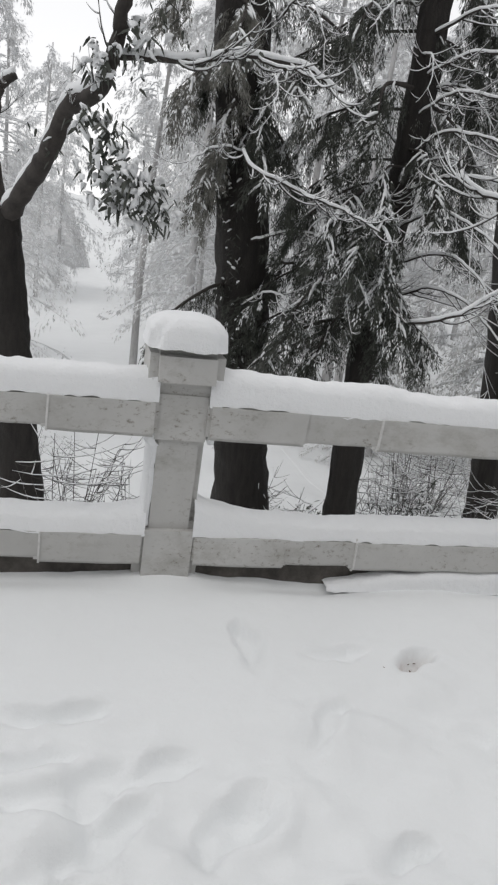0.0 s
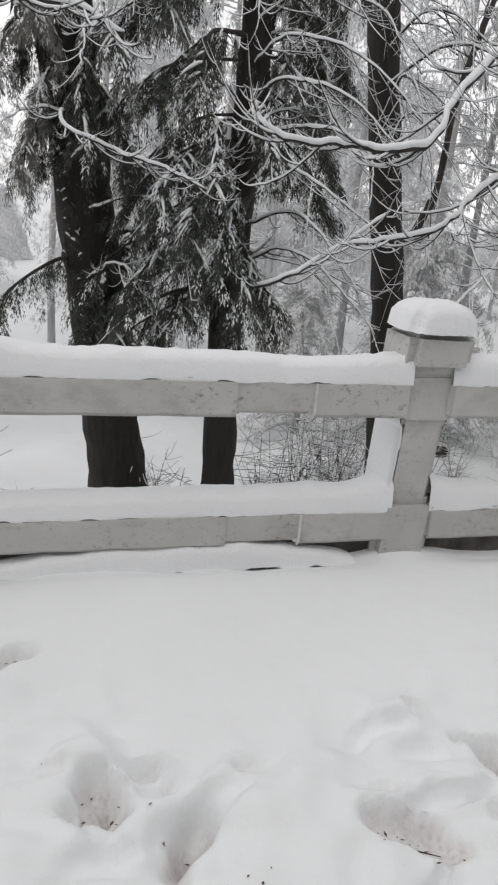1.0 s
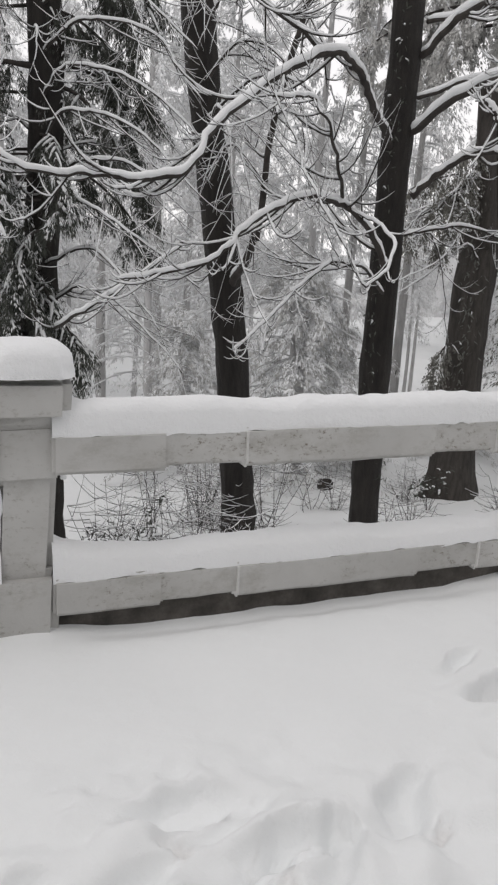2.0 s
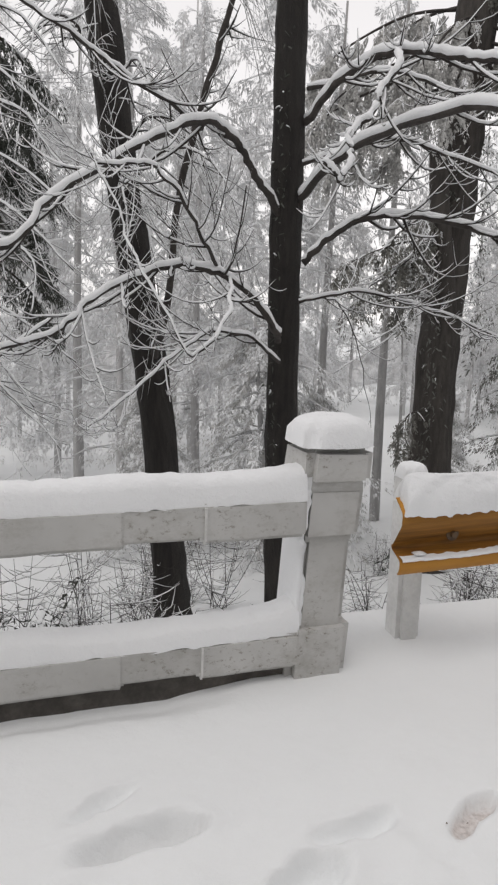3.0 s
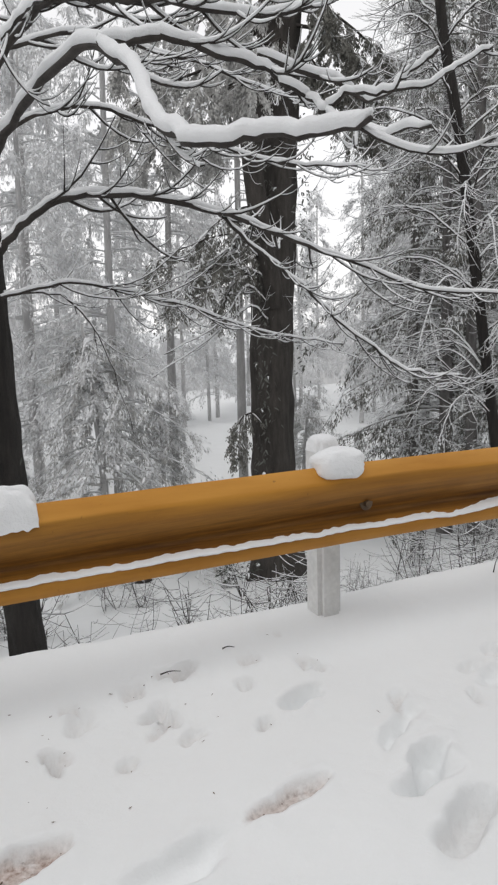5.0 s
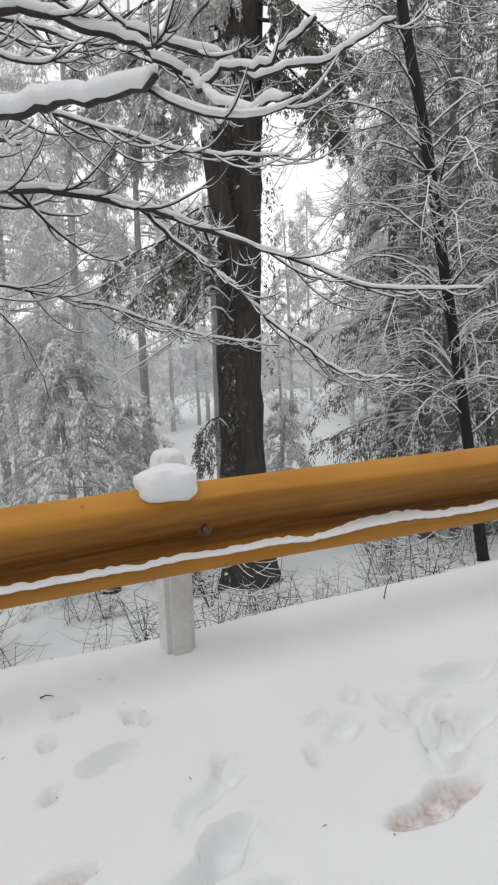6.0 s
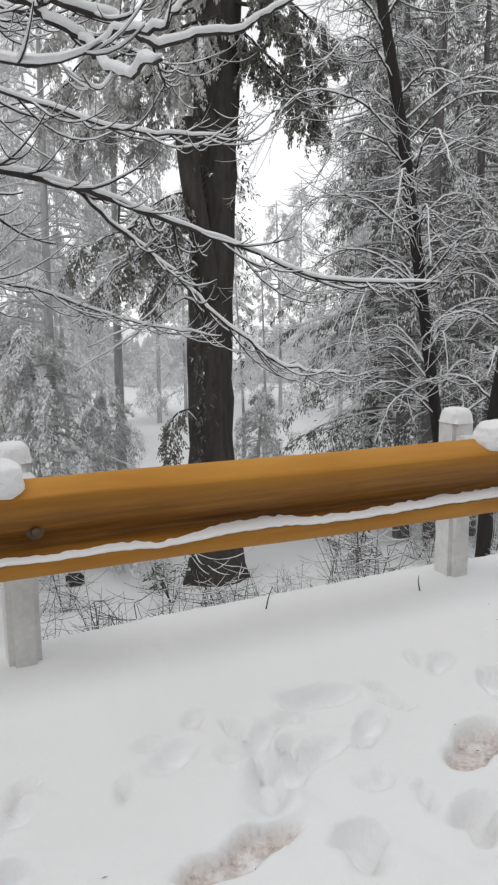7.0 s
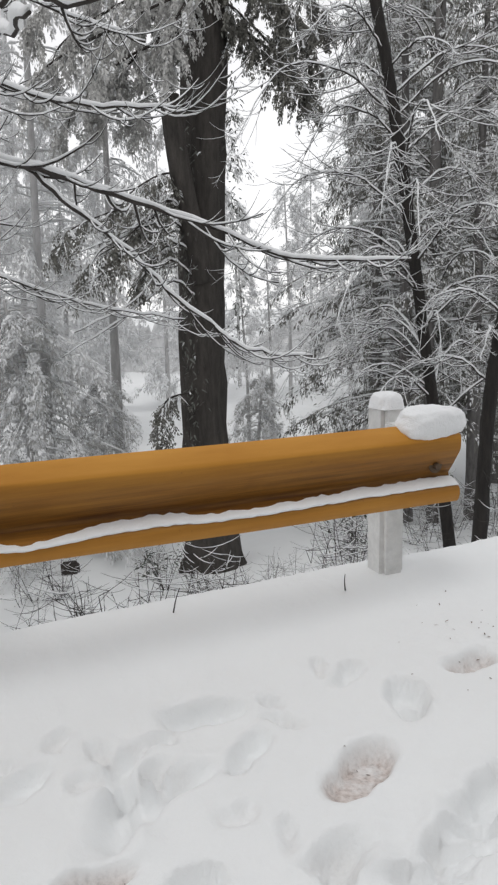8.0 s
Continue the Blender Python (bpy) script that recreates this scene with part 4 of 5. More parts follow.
# slender bare tree
t = tree_thing("slender leaning bare tree with dark wet bark", (6.6, 7.45, root_z(6.6, 7.45)))
trunk(t, [(6.66, 7.45, root_z(6.6, 7.45)), (6.58, 7.45, -2.3), (6.37, 7.65, 0.3), (5.97, 7.8, 3.0), (5.68, 7.9, 5.4), (5.45, 8.0, 8.0)], 0.235, 0.20, 16)
limb(t, [(6.28, 6.5, 1.4), (6.49, 6.5, 2.99), (6.77, 6.5, 4.03), (7.08, 6.5, 5.12), (7.3, 6.5, 6.2)], 0.045, 0.03, 17, subs=12, sublen=1.1, load=0.007, lift=0.3)
limb(t, [(6.35, 7.5, 0.8), (6.28, 6.9, 1.1), (6.28, 6.5, 1.5)], 0.06, 0.045, 18, subs=1, sublen=0.3)
for k in range(12):
    rs = np.random.RandomState(300 + k)
    z = 2.0 + 0.42 * k
    a = rs.uniform(-2.4, -0.3)
    L = rs.uniform(1.0, 2.2)
    x0, y0 = 6.2 - 0.11 * z, 7.7
    limb(t, [(x0, y0, z), (x0 + 0.5 * L * math.cos(a), y0 + 0.5 * L * math.sin(a), z + 0.5), (x0 + L * math.cos(a), y0 + L * math.sin(a), z + 0.1), (x0 + 1.25 * L * math.cos(a), y0 + 1.25 * L * math.sin(a), z - 1.3)], 0.02, 0.004, 310 + k, subs=12, sublen=0.9, load=0.006, lift=-0.3)

# the spreading bare tree whose snowy limbs reach over the barrier
t = tree_thing("spreading bare tree with thick snow along its arching limbs", (7.3, 4.9, root_z(7.3, 4.9)))
trunk(t, [(7.36, 4.95, root_z(7.3, 4.9)), (7.26, 4.9, -1.4), (7.18, 4.82, 0.9), (7.13, 4.75, 2.84), (7.12, 4.75, 4.4), (7.14, 4.7, 7.0)], 0.175, 0.14, 19, flare=0.2)
leaf_cluster(t, [(7.02, 4.65, 0.2), (7.0, 4.65, 1.2), (7.02, 4.65, 2.4), (7.02, 4.65, 3.1), (7.04, 4.65, 3.7), (7.3, 4.6, -0.6)], (0.035, 0.06, 0.3), 34, 0.05, 72, 0.06, label="small ivy leaves on the bark")
ARCHES = [
    ([(7.20, 4.65, 2.55), (7.36, 3.6, 2.95), (7.52, 2.1, 2.93), (7.60, 1.5, 2.68), (7.51, 0.8, 2.22), (7.56, 0.35, 2.03), (7.76, 0.0, 1.94), (7.89, -0.32, 1.99)], 0.036, 0.010, 7, 0.45, 0.021),
    ([(7.55, 1.9, 2.86), (7.9, 1.75, 2.88), (8.3, 1.6, 2.78), (8.55, 1.55, 2.67), (8.74, 1.47, 2.48), (8.71, 0.9, 2.23), (8.71, 0.44, 2.19)], 0.024, 0.007, 6, 0.5, 0.017),
    ([(8.72, 1.47, 2.50), (8.77, 1.3, 2.55), (8.93, 1.1, 2.57), (9.1, 0.9, 2.70)], 0.016, 0.008, 4, 0.3, 0.013),
    ([(8.4, 1.6, 2.80), (8.87, 1.5, 2.60), (9.08, 1.5, 2.58), (9.55, 1.5, 2.75), (9.9, 1.4, 2.95)], 0.018, 0.008, 5, 0.45, 0.012),
    ([(7.24, 4.65, 3.3), (7.50, 4.2, 3.70), (7.71, 3.6, 3.72), (7.89, 3.0, 3.57), (8.15, 2.6, 3.45), (8.6, 2.2, 3.25), (9.1, 1.9, 3.3)], 0.038, 0.012, 14, 0.7, 0.018),
    ([(7.26, 4.55, 1.95), (7.6, 4.4, 2.30), (8.3, 4.3, 2.42), (9.26, 4.2, 2.28), (10.0, 4.5, 2.08), (10.75, 4.7, 1.89), (11.5, 4.0, 1.55), (12.17, 3.2, 1.50)], 0.036, 0.010, 18, 0.9, 0.010),
    ([(9.26, 4.2, 2.26), (9.8, 4.0, 1.75), (10.4, 3.6, 1.10), (10.8, 3.4, 0.80), (11.22, 3.2, 0.74)], 0.018, 0.006, 11, 0.6, 0.008),
    ([(7.28, 4.7, 1.60), (7.9, 5.1, 1.55), (8.4, 5.4, 1.0), (8.66, 5.58, 0.08)], 0.012, 0.003, 6, 0.5, 0.005),
    ([(7.25, 4.6, 1.55), (8.0, 4.5, 1.65), (8.9, 4.4, 1.45), (9.7, 4.3, 1.15), (10.4, 4.0, 1.05)], 0.016, 0.005, 14, 0.7, 0.007),
    ([(7.24, 4.6, 2.9), (7.9, 4.2, 3.1), (8.6, 3.8, 2.9), (9.4, 3.4, 2.6), (10.1, 3.1, 2.55)], 0.022, 0.007, 14, 0.8, 0.010),
    ([(7.25, 4.6, 3.6), (8.1, 4.6, 3.9), (9.2, 4.7, 3.8), (10.4, 4.8, 3.5)], 0.024, 0.008, 14, 0.9, 0.010),
    ([(7.03, 4.70, 2.40), (6.80, 4.6, 2.70), (6.54, 4.5, 2.93), (6.1, 4.3, 3.06), (5.37, 4.0, 2.71), (4.80, 3.5, 2.32), (4.43, 3.2, 1.87), (4.08, 3.25, 1.78), (3.65, 3.3, 1.81), (3.21, 3.4, 1.91), (3.06, 3.5, 2.10)], 0.04, 0.009, 16, 0.7, 0.014),
    ([(7.05, 4.62, 1.15), (6.95, 4.5, 1.30), (6.6, 4.3, 1.65), (6.1, 4.1, 1.86), (5.64, 3.9, 1.87), (4.96, 3.45, 1.56), (4.71, 3.4, 1.32), (4.30, 3.5, 1.19), (4.02, 3.6, 1.06)], 0.034, 0.009, 16, 0.7, 0.013),
    ([(4.42, 4.0, 3.86), (4.96, 4.2, 3.67), (5.44, 4.3, 3.46), (6.18, 4.5, 3.10)], 0.012, 0.020, 9, 0.6, 0.010),
    ([(7.62, 3.5, 3.70), (7.36, 3.0, 3.40), (7.20, 2.9, 3.16), (7.10, 2.8, 2.95), (6.96, 2.7, 2.82), (6.90, 2.6, 2.62), (6.76, 2.5, 2.45), (6.62, 2.5, 2.42), (6.54, 2.5, 2.52)], 0.020, 0.013, 9, 0.42, 0.017),
    ([(6.4, 4.2, 1.75), (6.05, 3.0, 1.62), (5.77, 2.3, 1.43), (5.48, 2.2, 1.22), (5.2, 2.4, 1.77), (5.09, 2.6, 2.07), (4.95, 2.8, 2.5)], 0.010, 0.006, 8, 0.5, 0.007),
    ([(6.3, 4.2, 1.80), (5.9, 3.6, 2.2), (5.5, 3.2, 2.5), (5.0, 2.9, 2.45)], 0.018, 0.007, 9, 0.6, 0.011),
    ([(7.05, 4.6, 0.9), (6.5, 4.2, 1.2), (6.0, 4.0, 1.15), (5.4, 3.7, 0.75), (5.0, 3.5, 0.5)], 0.018, 0.006, 12, 0.7, 0.009),
]
for k, (ctrl, r0, r1, subs, sl, load) in enumerate(ARCHES):
    limb(t, ctrl, r0, r1, 120 + k, subs=int(subs * 0.7) if k < 4 else int(subs * 1.4), sublen=sl * 1.1, load=load * 0.95, wiggle=0.010, twigs=5)

# massive ivy-hung trunk
t = tree_thing("massive old tree trunk hung with ivy and evergreen sprays", (13.3, 11.35, root_z(13.3, 11.35)))
trunk(t, [(13.35, 11.4, -5.2), (13.27, 11.35, -4.2), (13.17, 11.35, -0.4), (13.30, 11.35, 3.0), (13.50, 11.35, 6.8), (13.75, 11.4, 12)], 0.44, 0.37, 23, HAZED_BARK, flare=2.6)
g = Geo()
p = smooth_path([(13.15, 11.1, 1.5), (12.92, 11.0, 2.5), (12.70, 10.95, 3.7), (12.60, 10.95, 4.62)], 14)
g.tube(p, np.linspace(0.22, 0.175, 14), 12)
part("broken_limb", g, HAZED_BARK, t, "snapped-off side trunk")
leaf_cluster(t, [(12.85, 11.0, z) for z in np.arange(-2.0, 6.5, 0.5)], (0.12, 0.12, 0.3), 26, 0.09, 24, 0.03, label="ivy leaves clinging to the trunk", mat=DULL_LEAF)
leaf_cluster(t, [(13.80, 11.05, z) for z in np.arange(0.5, 6.5, 0.6)], (0.10, 0.12, 0.3), 30, 0.09, 25, 0.03, label="ivy leaves clinging to the trunk", mat=DULL_LEAF)
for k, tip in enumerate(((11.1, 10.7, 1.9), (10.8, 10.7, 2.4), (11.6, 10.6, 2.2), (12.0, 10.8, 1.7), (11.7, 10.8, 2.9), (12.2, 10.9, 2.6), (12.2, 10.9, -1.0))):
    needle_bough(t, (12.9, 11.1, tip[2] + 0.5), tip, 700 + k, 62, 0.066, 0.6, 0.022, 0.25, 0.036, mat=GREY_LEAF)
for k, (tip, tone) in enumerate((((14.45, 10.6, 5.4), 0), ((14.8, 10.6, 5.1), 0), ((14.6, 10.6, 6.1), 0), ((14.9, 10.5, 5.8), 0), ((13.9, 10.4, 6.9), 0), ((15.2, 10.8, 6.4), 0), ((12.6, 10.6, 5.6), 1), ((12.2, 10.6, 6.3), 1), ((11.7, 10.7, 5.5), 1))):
    needle_bough(t, (13.3 + 0.05 * tip[2], 11.1, tip[2] + 0.9), tip, 400 + k, 170, 0.07, 0.35, 0.04, 0.35, 0.036, mat=MIST_PALE_LEAF if tone else GREY_LEAF)
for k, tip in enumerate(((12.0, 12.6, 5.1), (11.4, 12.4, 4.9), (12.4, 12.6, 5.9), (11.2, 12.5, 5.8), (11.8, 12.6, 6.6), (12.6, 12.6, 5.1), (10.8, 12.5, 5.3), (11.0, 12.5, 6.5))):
    needle_bough(t, (13.3 + 0.05 * tip[2], 11.7, tip[2] + 1.0), tip, 440 + k, 150, 0.08, 0.4, 0.04, 0.4, 0.040, mat=MIST_PALE_LEAF)
for k in range(5):
    rs = np.random.RandomState(470 + k)
    limb(t, [(13.0, 11.1, 2.6 - 0.35 * k), (12.4, 10.8, 2.9 - 0.35 * k), (11.8 - rs.rand(), 10.6, 2.4 - 0.38 * k), (11.2 - rs.rand(), 10.5, 1.9 - 0.4 * k)], 0.022, 0.006, 480 + k, subs=10, sublen=0.7, load=0.010, seg=5)

def twiggy_tree(label, ctrl, r0, r1, seed, n, z0, z1, reach, load=0.010, mat=None, subs=14):
    base = ctrl[0]
    t = tree_thing(label, base)
    trunk(t, ctrl, r0, r1, seed, mat, flare=0.2)
    path = smooth_path(ctrl, 80)
    rs = np.random.RandomState(seed)
    for k in range(n):
        z = z0 + (z1 - z0) * (k + rs.rand()) / n
        q = path[np.argmin(np.abs(path[:, 2] - z))]
        a = rs.uniform(0, 2 * math.pi)
        L = reach * rs.uniform(0.5, 1.15) * (1.15 - 0.45 * (z - z0) / (z1 - z0))
        o = np.array([math.cos(a), math.sin(a), 0])
        limb(t, [q, q + o * L * 0.35 + [0, 0, 0.25 * L], q + o * L * 0.7 + [0, 0, 0.22 * L], q + o * L + [0, 0, rs.uniform(-0.35, 0.08) * L]], 0.018, 0.004, seed * 50 + k, subs=subs, sublen=L * 0.45, load=load * 0.7, seg=5, lift=0.4)
    return t


twiggy_tree("thin dark leaning tree bristling with snowy twigs", [(16.75, 8.4, root_z(16.7, 8.4)), (16.40, 8.6, -0.5), (15.58, 8.6, 4.05), (15.13, 8.6, 6.06), (14.8, 8.6, 8.5)], 0.105, 0.085, 31, 50, -1.0, 7.5, 2.7)
twiggy_tree("crooked dark sapling edged with snow", [(16.1, 7.0, root_z(16.1, 7)), (16.2, 7.0, -2.55), (16.3, 7.0, -0.6), (16.5, 7.0, 0.7), (17.0, 7.1, 2.4), (17.3, 7.2, 5)], 0.12, 0.08, 32, 14, -0.5, 4.5, 1.6)
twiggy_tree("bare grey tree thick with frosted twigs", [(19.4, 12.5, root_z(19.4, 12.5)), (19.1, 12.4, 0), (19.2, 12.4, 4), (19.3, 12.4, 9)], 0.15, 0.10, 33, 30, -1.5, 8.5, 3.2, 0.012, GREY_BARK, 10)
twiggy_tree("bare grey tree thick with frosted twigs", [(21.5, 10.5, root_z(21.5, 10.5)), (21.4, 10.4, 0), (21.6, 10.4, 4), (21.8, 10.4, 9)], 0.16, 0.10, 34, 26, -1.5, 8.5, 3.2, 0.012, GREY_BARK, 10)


# ---- undergrowth on the slope ----
def shrub(seed, h, stems):
    rs = np.random.RandomState(seed)
    wood, snow = Geo(), Geo()
    for k in range(stems):
        a = rs.uniform(0, 2 * math.pi)
        tip = np.array([math.cos(a) * h * rs.uniform(0.1, 0.6), math.sin(a) * h * rs.uniform(0.1, 0.6), h * rs.uniform(0.6, 1.1)])
        foot = np.array([rs.normal() * 0.08, rs.normal() * 0.08, -0.1])
        p = smooth_path([foot, (foot + tip) * 0.5 + rs.normal(size=3) * 0.05, tip], 8)
        r = np.linspace(0.006, 0.003, 8)
        wood.tube(p, r, 4)
        snow_on(snow, p, r, 0.002, rs, 3)
        for m in range(9):
            i = rs.randint(1, 8)
            d = rs.normal(size=3)
            d[2] = abs(d[2]) * 0.35 + 0.05
            d /= np.linalg.norm(d)
            q = twig_path(p[i], d, h * rs.uniform(0.18, 0.55), 0.35, 0.3, 5, rs)
            r2 = np.linspace(0.0036, 0.0018, 5)
            wood.tube(q, r2, 3)
            if m % 2 == 0:
                snow_on(snow, q, r2, 0.005, rs, 3)
    s = thing("shrub", "bare twiggy shrub dusted with snow on the slope", "shrub", "undergrowth")
    part("twig_growth", wood, TWIG, s)
    part("snow", snow, SNOW, s)
    return s


rs = np.random.RandomState(77)
kinds = [shrub(500 + k, h, n) for k, (h, n) in enumerate(((0.9, 7), (1.3, 9), (0.7, 10), (1.1, 5)))]
for k in range(86):
    x, y = (rs.uniform(-2.5, 20), 3.0 + 9 * rs.rand()) if k < 72 else ((rs.uniform(-1, 8), rs.uniform(3.4, 6.4)) if k < 78 else (rs.uniform(11, 18.5), rs.uniform(7, 11)))
    src = kinds[k % 4]
    sc = rs.uniform(0.7, 1.4)
    m = Matrix.Translation((x, y, root_z(x, y) + 0.1)) @ Matrix.Rotation(rs.uniform(0, 6.28), 4, "Z") @ Matrix.Scale(sc, 4)
    if k < 4:
        src.matrix_basis = m
    else:
        o = copy_thing(src, Matrix.Identity(4))
        o.matrix_basis = m


def leafy_shrub(x, y, h, seed):
    rs = np.random.RandomState(seed)
    z = root_z(x, y) + 0.15
    s = thing("shrub", "low dark-leaved evergreen shrub flecked with snow", "shrub", "undergrowth", at=(x, y, z))
    stems = Geo()
    tips = []
    for k in range(7):
        a = rs.uniform(0, 6.28)
        tip = np.array([x + math.cos(a) * h * 0.5, y + math.sin(a) * h * 0.4, z + h * rs.uniform(0.45, 1.0)])
        stems.tube(smooth_path([(x, y, z - 0.1), ((x + tip[0]) / 2, (y + tip[1]) / 2, z + h * 0.45), tip], 6), np.linspace(0.008, 0.003, 6), 4)
        tips += [tip, (tip * 2 + np.array([x, y, z])) / 3]
    part("twig_growth", stems, TWIG, s)
    leaf_cluster(s, tips, (0.07, 0.07, 0.05), 12, 0.085, seed, 0.14, 0.1, "dark pointed leaves", width=0.38)


for k, (x, y, h) in enumerate(((3.05, 5.7, 0.6), (3.35, 5.5, 0.7), (2.25, 6.0, 0.45), (4.3, 5.4, 0.8), (4.75, 6.4, 0.9), (11.9, 10.2, 0.9), (15.2, 9.6, 0.8))):
    leafy_shrub(x, y, h, 820 + k)


# ---- the frosted wood beyond, distance haze in its colours ----
def frosted_tree(seed, h, boughs, reach, snowy, droop, mat=None, per=24, size=0.15, label="tall frosted evergreen, the mist's paleness put into its colours", start=0.10, girth=0.13, bark=None, clump=0.6):
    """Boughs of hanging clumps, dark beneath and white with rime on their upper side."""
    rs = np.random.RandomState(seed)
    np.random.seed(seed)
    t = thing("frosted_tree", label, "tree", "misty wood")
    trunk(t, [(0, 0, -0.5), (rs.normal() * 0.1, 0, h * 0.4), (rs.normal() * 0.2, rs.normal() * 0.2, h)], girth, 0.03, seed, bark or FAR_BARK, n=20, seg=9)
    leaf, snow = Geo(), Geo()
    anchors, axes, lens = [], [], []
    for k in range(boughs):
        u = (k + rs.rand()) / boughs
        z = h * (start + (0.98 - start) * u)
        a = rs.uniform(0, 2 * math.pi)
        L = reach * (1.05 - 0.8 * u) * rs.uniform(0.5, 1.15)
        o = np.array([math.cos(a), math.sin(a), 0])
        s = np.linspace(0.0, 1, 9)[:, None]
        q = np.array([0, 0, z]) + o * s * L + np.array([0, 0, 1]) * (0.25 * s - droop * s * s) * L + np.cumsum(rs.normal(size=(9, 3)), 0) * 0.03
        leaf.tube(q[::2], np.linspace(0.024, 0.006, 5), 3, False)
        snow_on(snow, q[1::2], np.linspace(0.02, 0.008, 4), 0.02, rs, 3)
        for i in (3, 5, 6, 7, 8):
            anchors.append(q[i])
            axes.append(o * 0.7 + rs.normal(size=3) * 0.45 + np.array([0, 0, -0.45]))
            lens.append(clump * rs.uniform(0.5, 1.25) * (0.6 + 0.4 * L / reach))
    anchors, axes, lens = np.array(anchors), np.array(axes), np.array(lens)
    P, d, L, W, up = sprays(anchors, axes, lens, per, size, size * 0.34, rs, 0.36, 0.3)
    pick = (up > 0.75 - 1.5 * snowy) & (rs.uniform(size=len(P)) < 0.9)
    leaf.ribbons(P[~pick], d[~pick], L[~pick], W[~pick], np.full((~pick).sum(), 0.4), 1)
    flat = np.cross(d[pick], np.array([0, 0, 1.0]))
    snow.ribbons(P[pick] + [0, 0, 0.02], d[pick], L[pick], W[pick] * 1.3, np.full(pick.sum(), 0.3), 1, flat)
    part("foliage", leaf, mat or FROST_HAZE, t)
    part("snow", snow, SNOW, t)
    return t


def stand(src, places, rs):
    """Sets a tree at the first place and copies of it at the others."""
    for k, (x, y, sc) in enumerate(places):
        o = src if k == 0 else copy_thing(src, Matrix.Identity(4))
        o.matrix_basis = Matrix.Translation((x, y, root_z(x, y))) @ Matrix.Rotation(rs.uniform(0, 6.28), 4, "Z") @ Matrix.Scale(sc, 4)


spots = [(28.6, 47.0), (35.2, 48.5), (25.0, 44.0), (31.0, 36.0), (38.0, 44.0), (18.0, 40.0)]
rs = np.random.RandomState(5)
tries = 0
while len(spots) < 56 and tries < 4000:
    tries += 1
    y = 14.5 + 33 * rs.rand() ** 1.1
    x = rs.uniform(-3.5 - 0.09 * y, 12.5 + 0.88 * y)
    if math.hypot(x - 21.5, y - 33) < 5 or (y < 30 and abs(x - 7.7 - 0.5 * (y + 2.5)) < 1.5) or abs(x - 0.75 - 0.02 * (y + 2.8)) < 1.7 or abs(x - 4.84 - 0.449 * (y + 2.75)) < 1.1 or (y > 17 and abs(x - 2.14 - 0.582 * (y + 2.78)) < 0.8):
        continue
    if math.hypot(x - 13.3, y - 11.3) < 2.2 or any(math.hypot(x - a, y - b) < 1.9 for a, b in spots):
        continue
    spots.append((x, y))
placed = [(x, y, rs.uniform(0.8, 1.15)) for x, y in spots]
near, far = [p for p in placed if p[1] <= 27], [p for p in placed if p[1] > 27]
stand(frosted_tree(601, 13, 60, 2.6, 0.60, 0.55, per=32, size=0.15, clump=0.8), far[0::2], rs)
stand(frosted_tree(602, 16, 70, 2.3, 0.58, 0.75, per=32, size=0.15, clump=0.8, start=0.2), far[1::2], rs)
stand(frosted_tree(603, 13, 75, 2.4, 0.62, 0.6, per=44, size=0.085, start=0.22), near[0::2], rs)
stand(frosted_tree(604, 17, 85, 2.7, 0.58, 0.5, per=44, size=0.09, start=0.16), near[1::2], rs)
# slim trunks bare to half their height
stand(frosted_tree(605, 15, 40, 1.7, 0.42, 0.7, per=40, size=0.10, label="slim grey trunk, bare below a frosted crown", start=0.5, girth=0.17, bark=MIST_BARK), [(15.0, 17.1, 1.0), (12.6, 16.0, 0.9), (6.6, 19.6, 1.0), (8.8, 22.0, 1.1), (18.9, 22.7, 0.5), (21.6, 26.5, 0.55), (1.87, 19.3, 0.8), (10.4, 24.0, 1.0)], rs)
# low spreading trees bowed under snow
stand(frosted_tree(606, 5.6, 75, 2.5, 0.62, 0.7, MIST_PALE_LEAF, 76, 0.07, "low spreading evergreen bowed under snow", 0.03, 0.12), [(10.2, 13.8, 1.0), (12.0, 15.0, 0.75), (7.8, 15.0, 0.8), (16.2, 15.6, 0.7)], rs)
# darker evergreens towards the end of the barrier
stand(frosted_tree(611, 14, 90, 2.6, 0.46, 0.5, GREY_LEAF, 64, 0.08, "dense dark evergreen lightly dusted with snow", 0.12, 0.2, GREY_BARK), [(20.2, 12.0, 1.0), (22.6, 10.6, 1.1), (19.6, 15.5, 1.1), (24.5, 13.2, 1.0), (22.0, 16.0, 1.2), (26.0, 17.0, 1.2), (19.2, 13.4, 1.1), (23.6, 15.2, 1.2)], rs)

# ---- small debris on the snow ----
def stick(pts, r, label):
    g = Geo()
    g.tube(smooth_path(pts, 8), np.linspace(r, r * 0.4, 8), 6)
    tagged(part("stick", g, TWIG), label, "stick", "fallen sticks")


def snow_z(x, y):
    i, j = np.argmin(np.abs(xs - x)), np.argmin(np.abs(ys - y))
    return float(GZ[i, j])


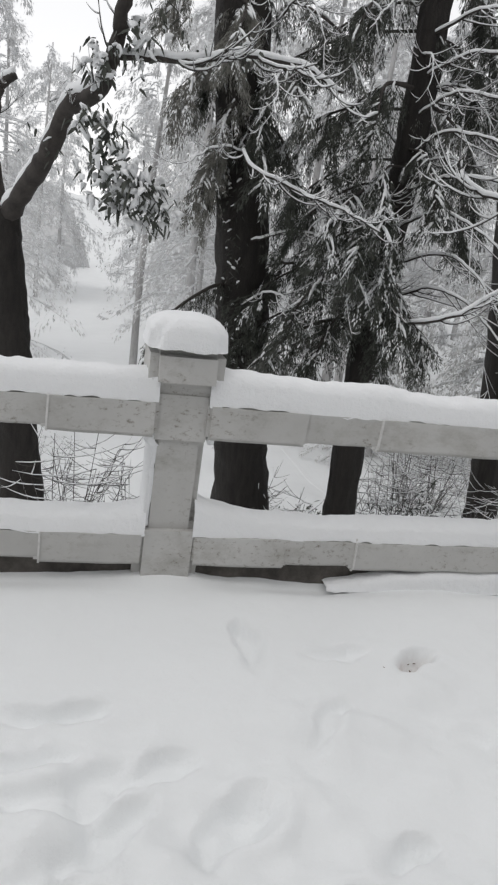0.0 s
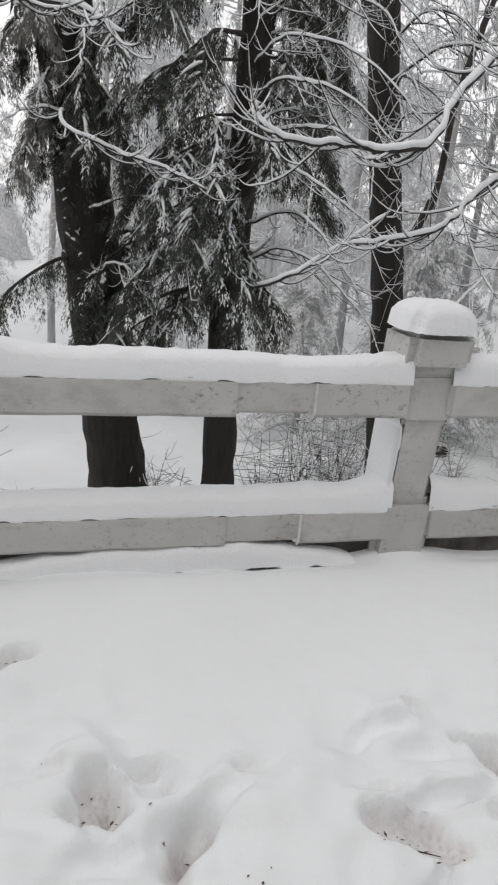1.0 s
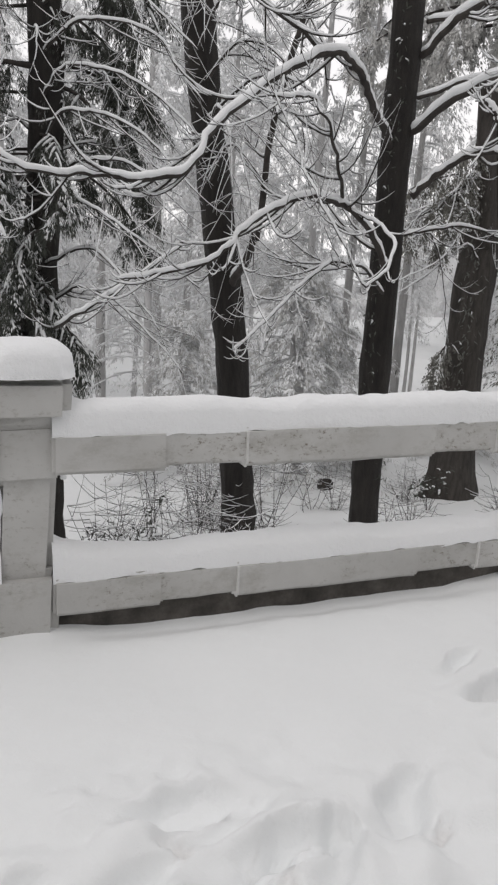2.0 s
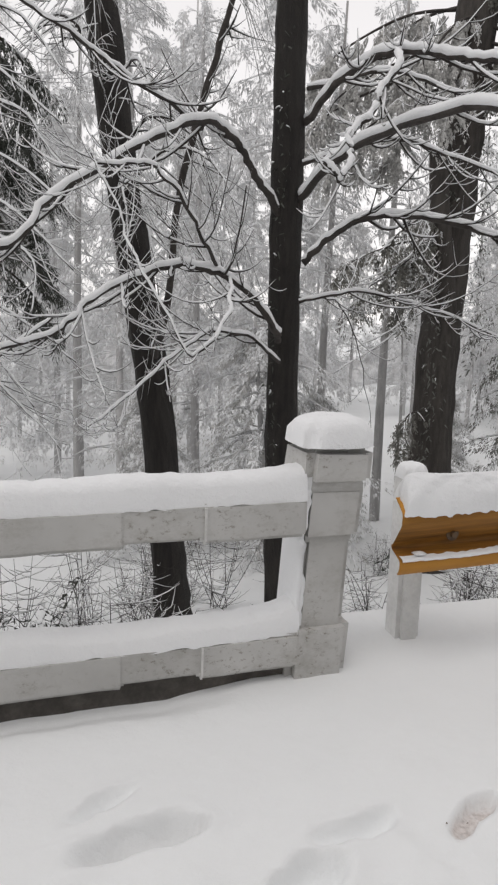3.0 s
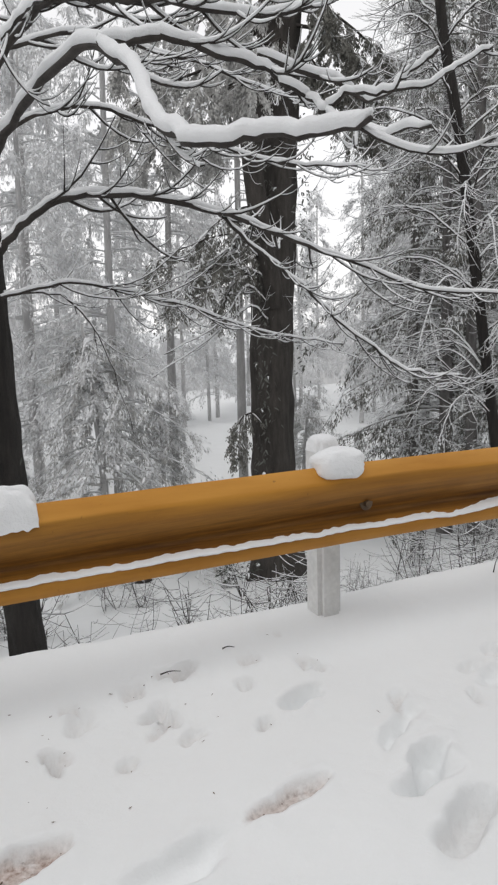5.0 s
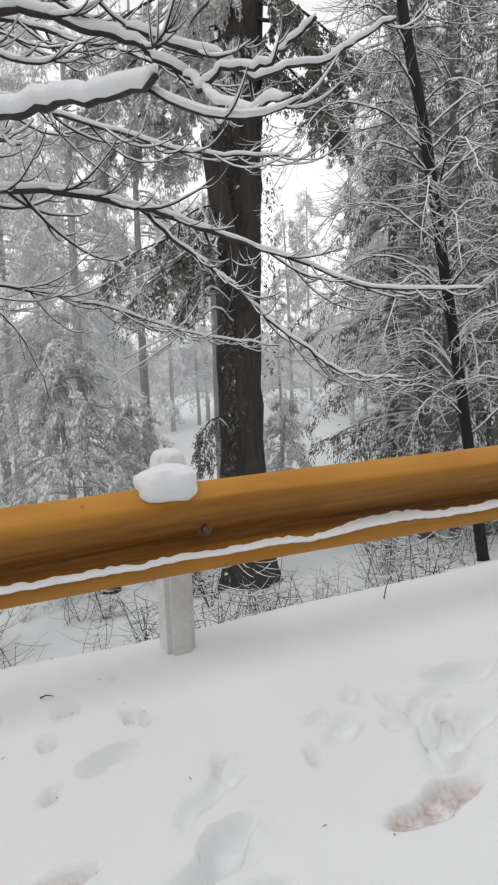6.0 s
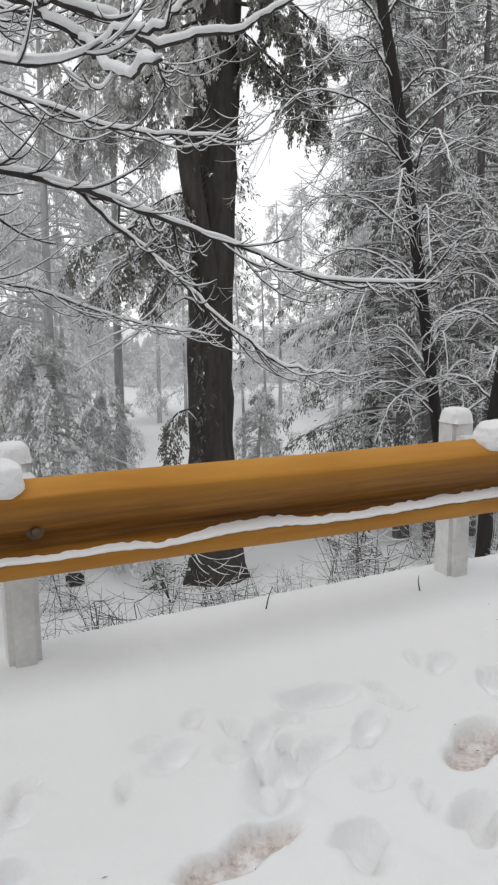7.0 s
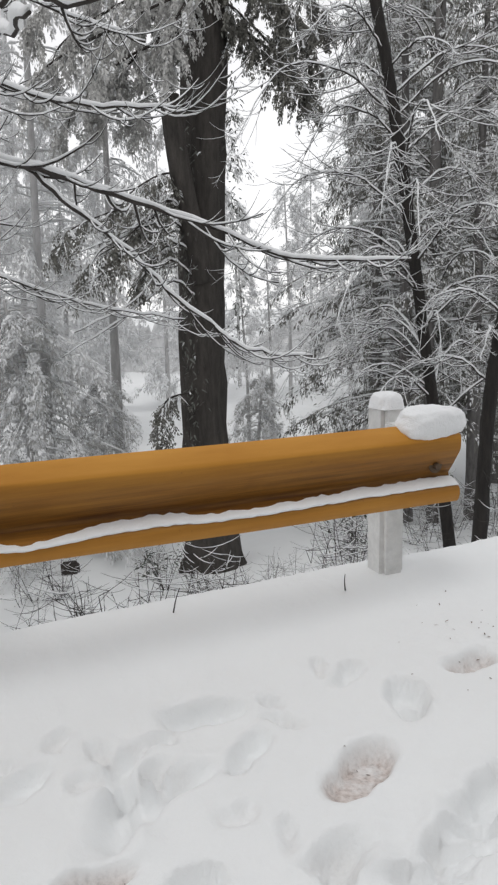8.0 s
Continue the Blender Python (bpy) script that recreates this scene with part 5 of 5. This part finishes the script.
for x, y, a, ln, up in ((2.36, -1.45, -20, 0.14, 0.0), (7.24, 0.08, -18, 0.08, 0.004), (7.52, 0.17, -20, 0.05, 0.0), (9.10, 0.36, -30, 0.03, 0.10),
                        (9.82, 0.28, 60, 0.05, 0.05)):
    c, d = math.cos(radians(a)) * ln, math.sin(radians(a)) * ln
    z = snow_z(x, y) + 0.004
    stick([(x - c / 2, y - d / 2, z), (x, y + 0.006, z + 0.006 + up * 0.5), (x + c / 2, y + d / 2, z + 0.004 + up)], 0.0032, "thin dark stick lying on trampled snow")
rs = np.random.RandomState(8)
lit = Geo()
P = []
for px, py, head, ln, wd, dp, soil in PRINTS:
    for k in range(int(9 * soil)):
        x, y = px + rs.normal() * ln * 0.32, py + rs.normal() * wd * 0.45
        P.append((x, y, snow_z(x, y) + 0.004))
for k in range(45):
    x, y = rs.choice([rs.uniform(6.6, 7.6), rs.uniform(9.7, 10.5)]), rs.uniform(-0.65, 0.1)
    P.append((x, y, snow_z(x, y) + 0.004))
for k in range(34):
    x, y = rs.uniform(9.95, 10.5), rs.uniform(-0.5, -0.12)
    P.append((x, y, snow_z(x, y) + 0.005))
big = len(P)
for x0, y0, n, spread in ((2.72, -1.20, 20, 0.035), (1.60, -1.15, 22, 0.04), (1.78, -1.33, 14, 0.045), (1.92, -1.50, 12, 0.04), (2.33, -1.46, 18, 0.05), (1.33, -0.57, 8, 0.04), (3.60, -1.5, 8, 0.05)):
    for k in range(n // 2):
        x, y = x0 + rs.normal() * spread, y0 + rs.normal() * spread
        P.append((x, y, snow_z(x, y) + 0.005))
P = np.array(P)
scale = np.where(np.arange(len(P)) < big, 1.0, 1.15)
d = rs.normal(size=P.shape) * np.array([1, 1, 0.15])
lit.ribbons(P, d, scale * rs.uniform(0.005, 0.02, len(P)), scale * rs.uniform(0.003, 0.008, len(P)), np.full(len(P), 0.05), 1, np.cross(d, [0, 0, 1.0]))
tagged(part("leaf_litter", lit, LITTER), "brown crumbs of soil and dead leaves on snow", "litter", kind="stuff")

for x, k in ((6.42, 0), (5.93, 1)):
    g = Geo()
    g.grid(snow_cap(0.026, 0.02, 0.014, k) + np.array([x, beam_y(x) + 0.022, beam_z(x) + 0.082]))
    tagged(part("snow_crumb", g, SNOW), "crumb of snow caught in the beam's valley", "snow")
tagged(part("stone", bevel_box(10.42, 10.78, 12.4, 12.6, root_z(10.6, 12.5) + 0.05, root_z(10.6, 12.5) + 0.38, 0.05, rough=0.03, seed=3), HAZED_BARK), "dark stone block half sunk in the snowy slope", "stone")
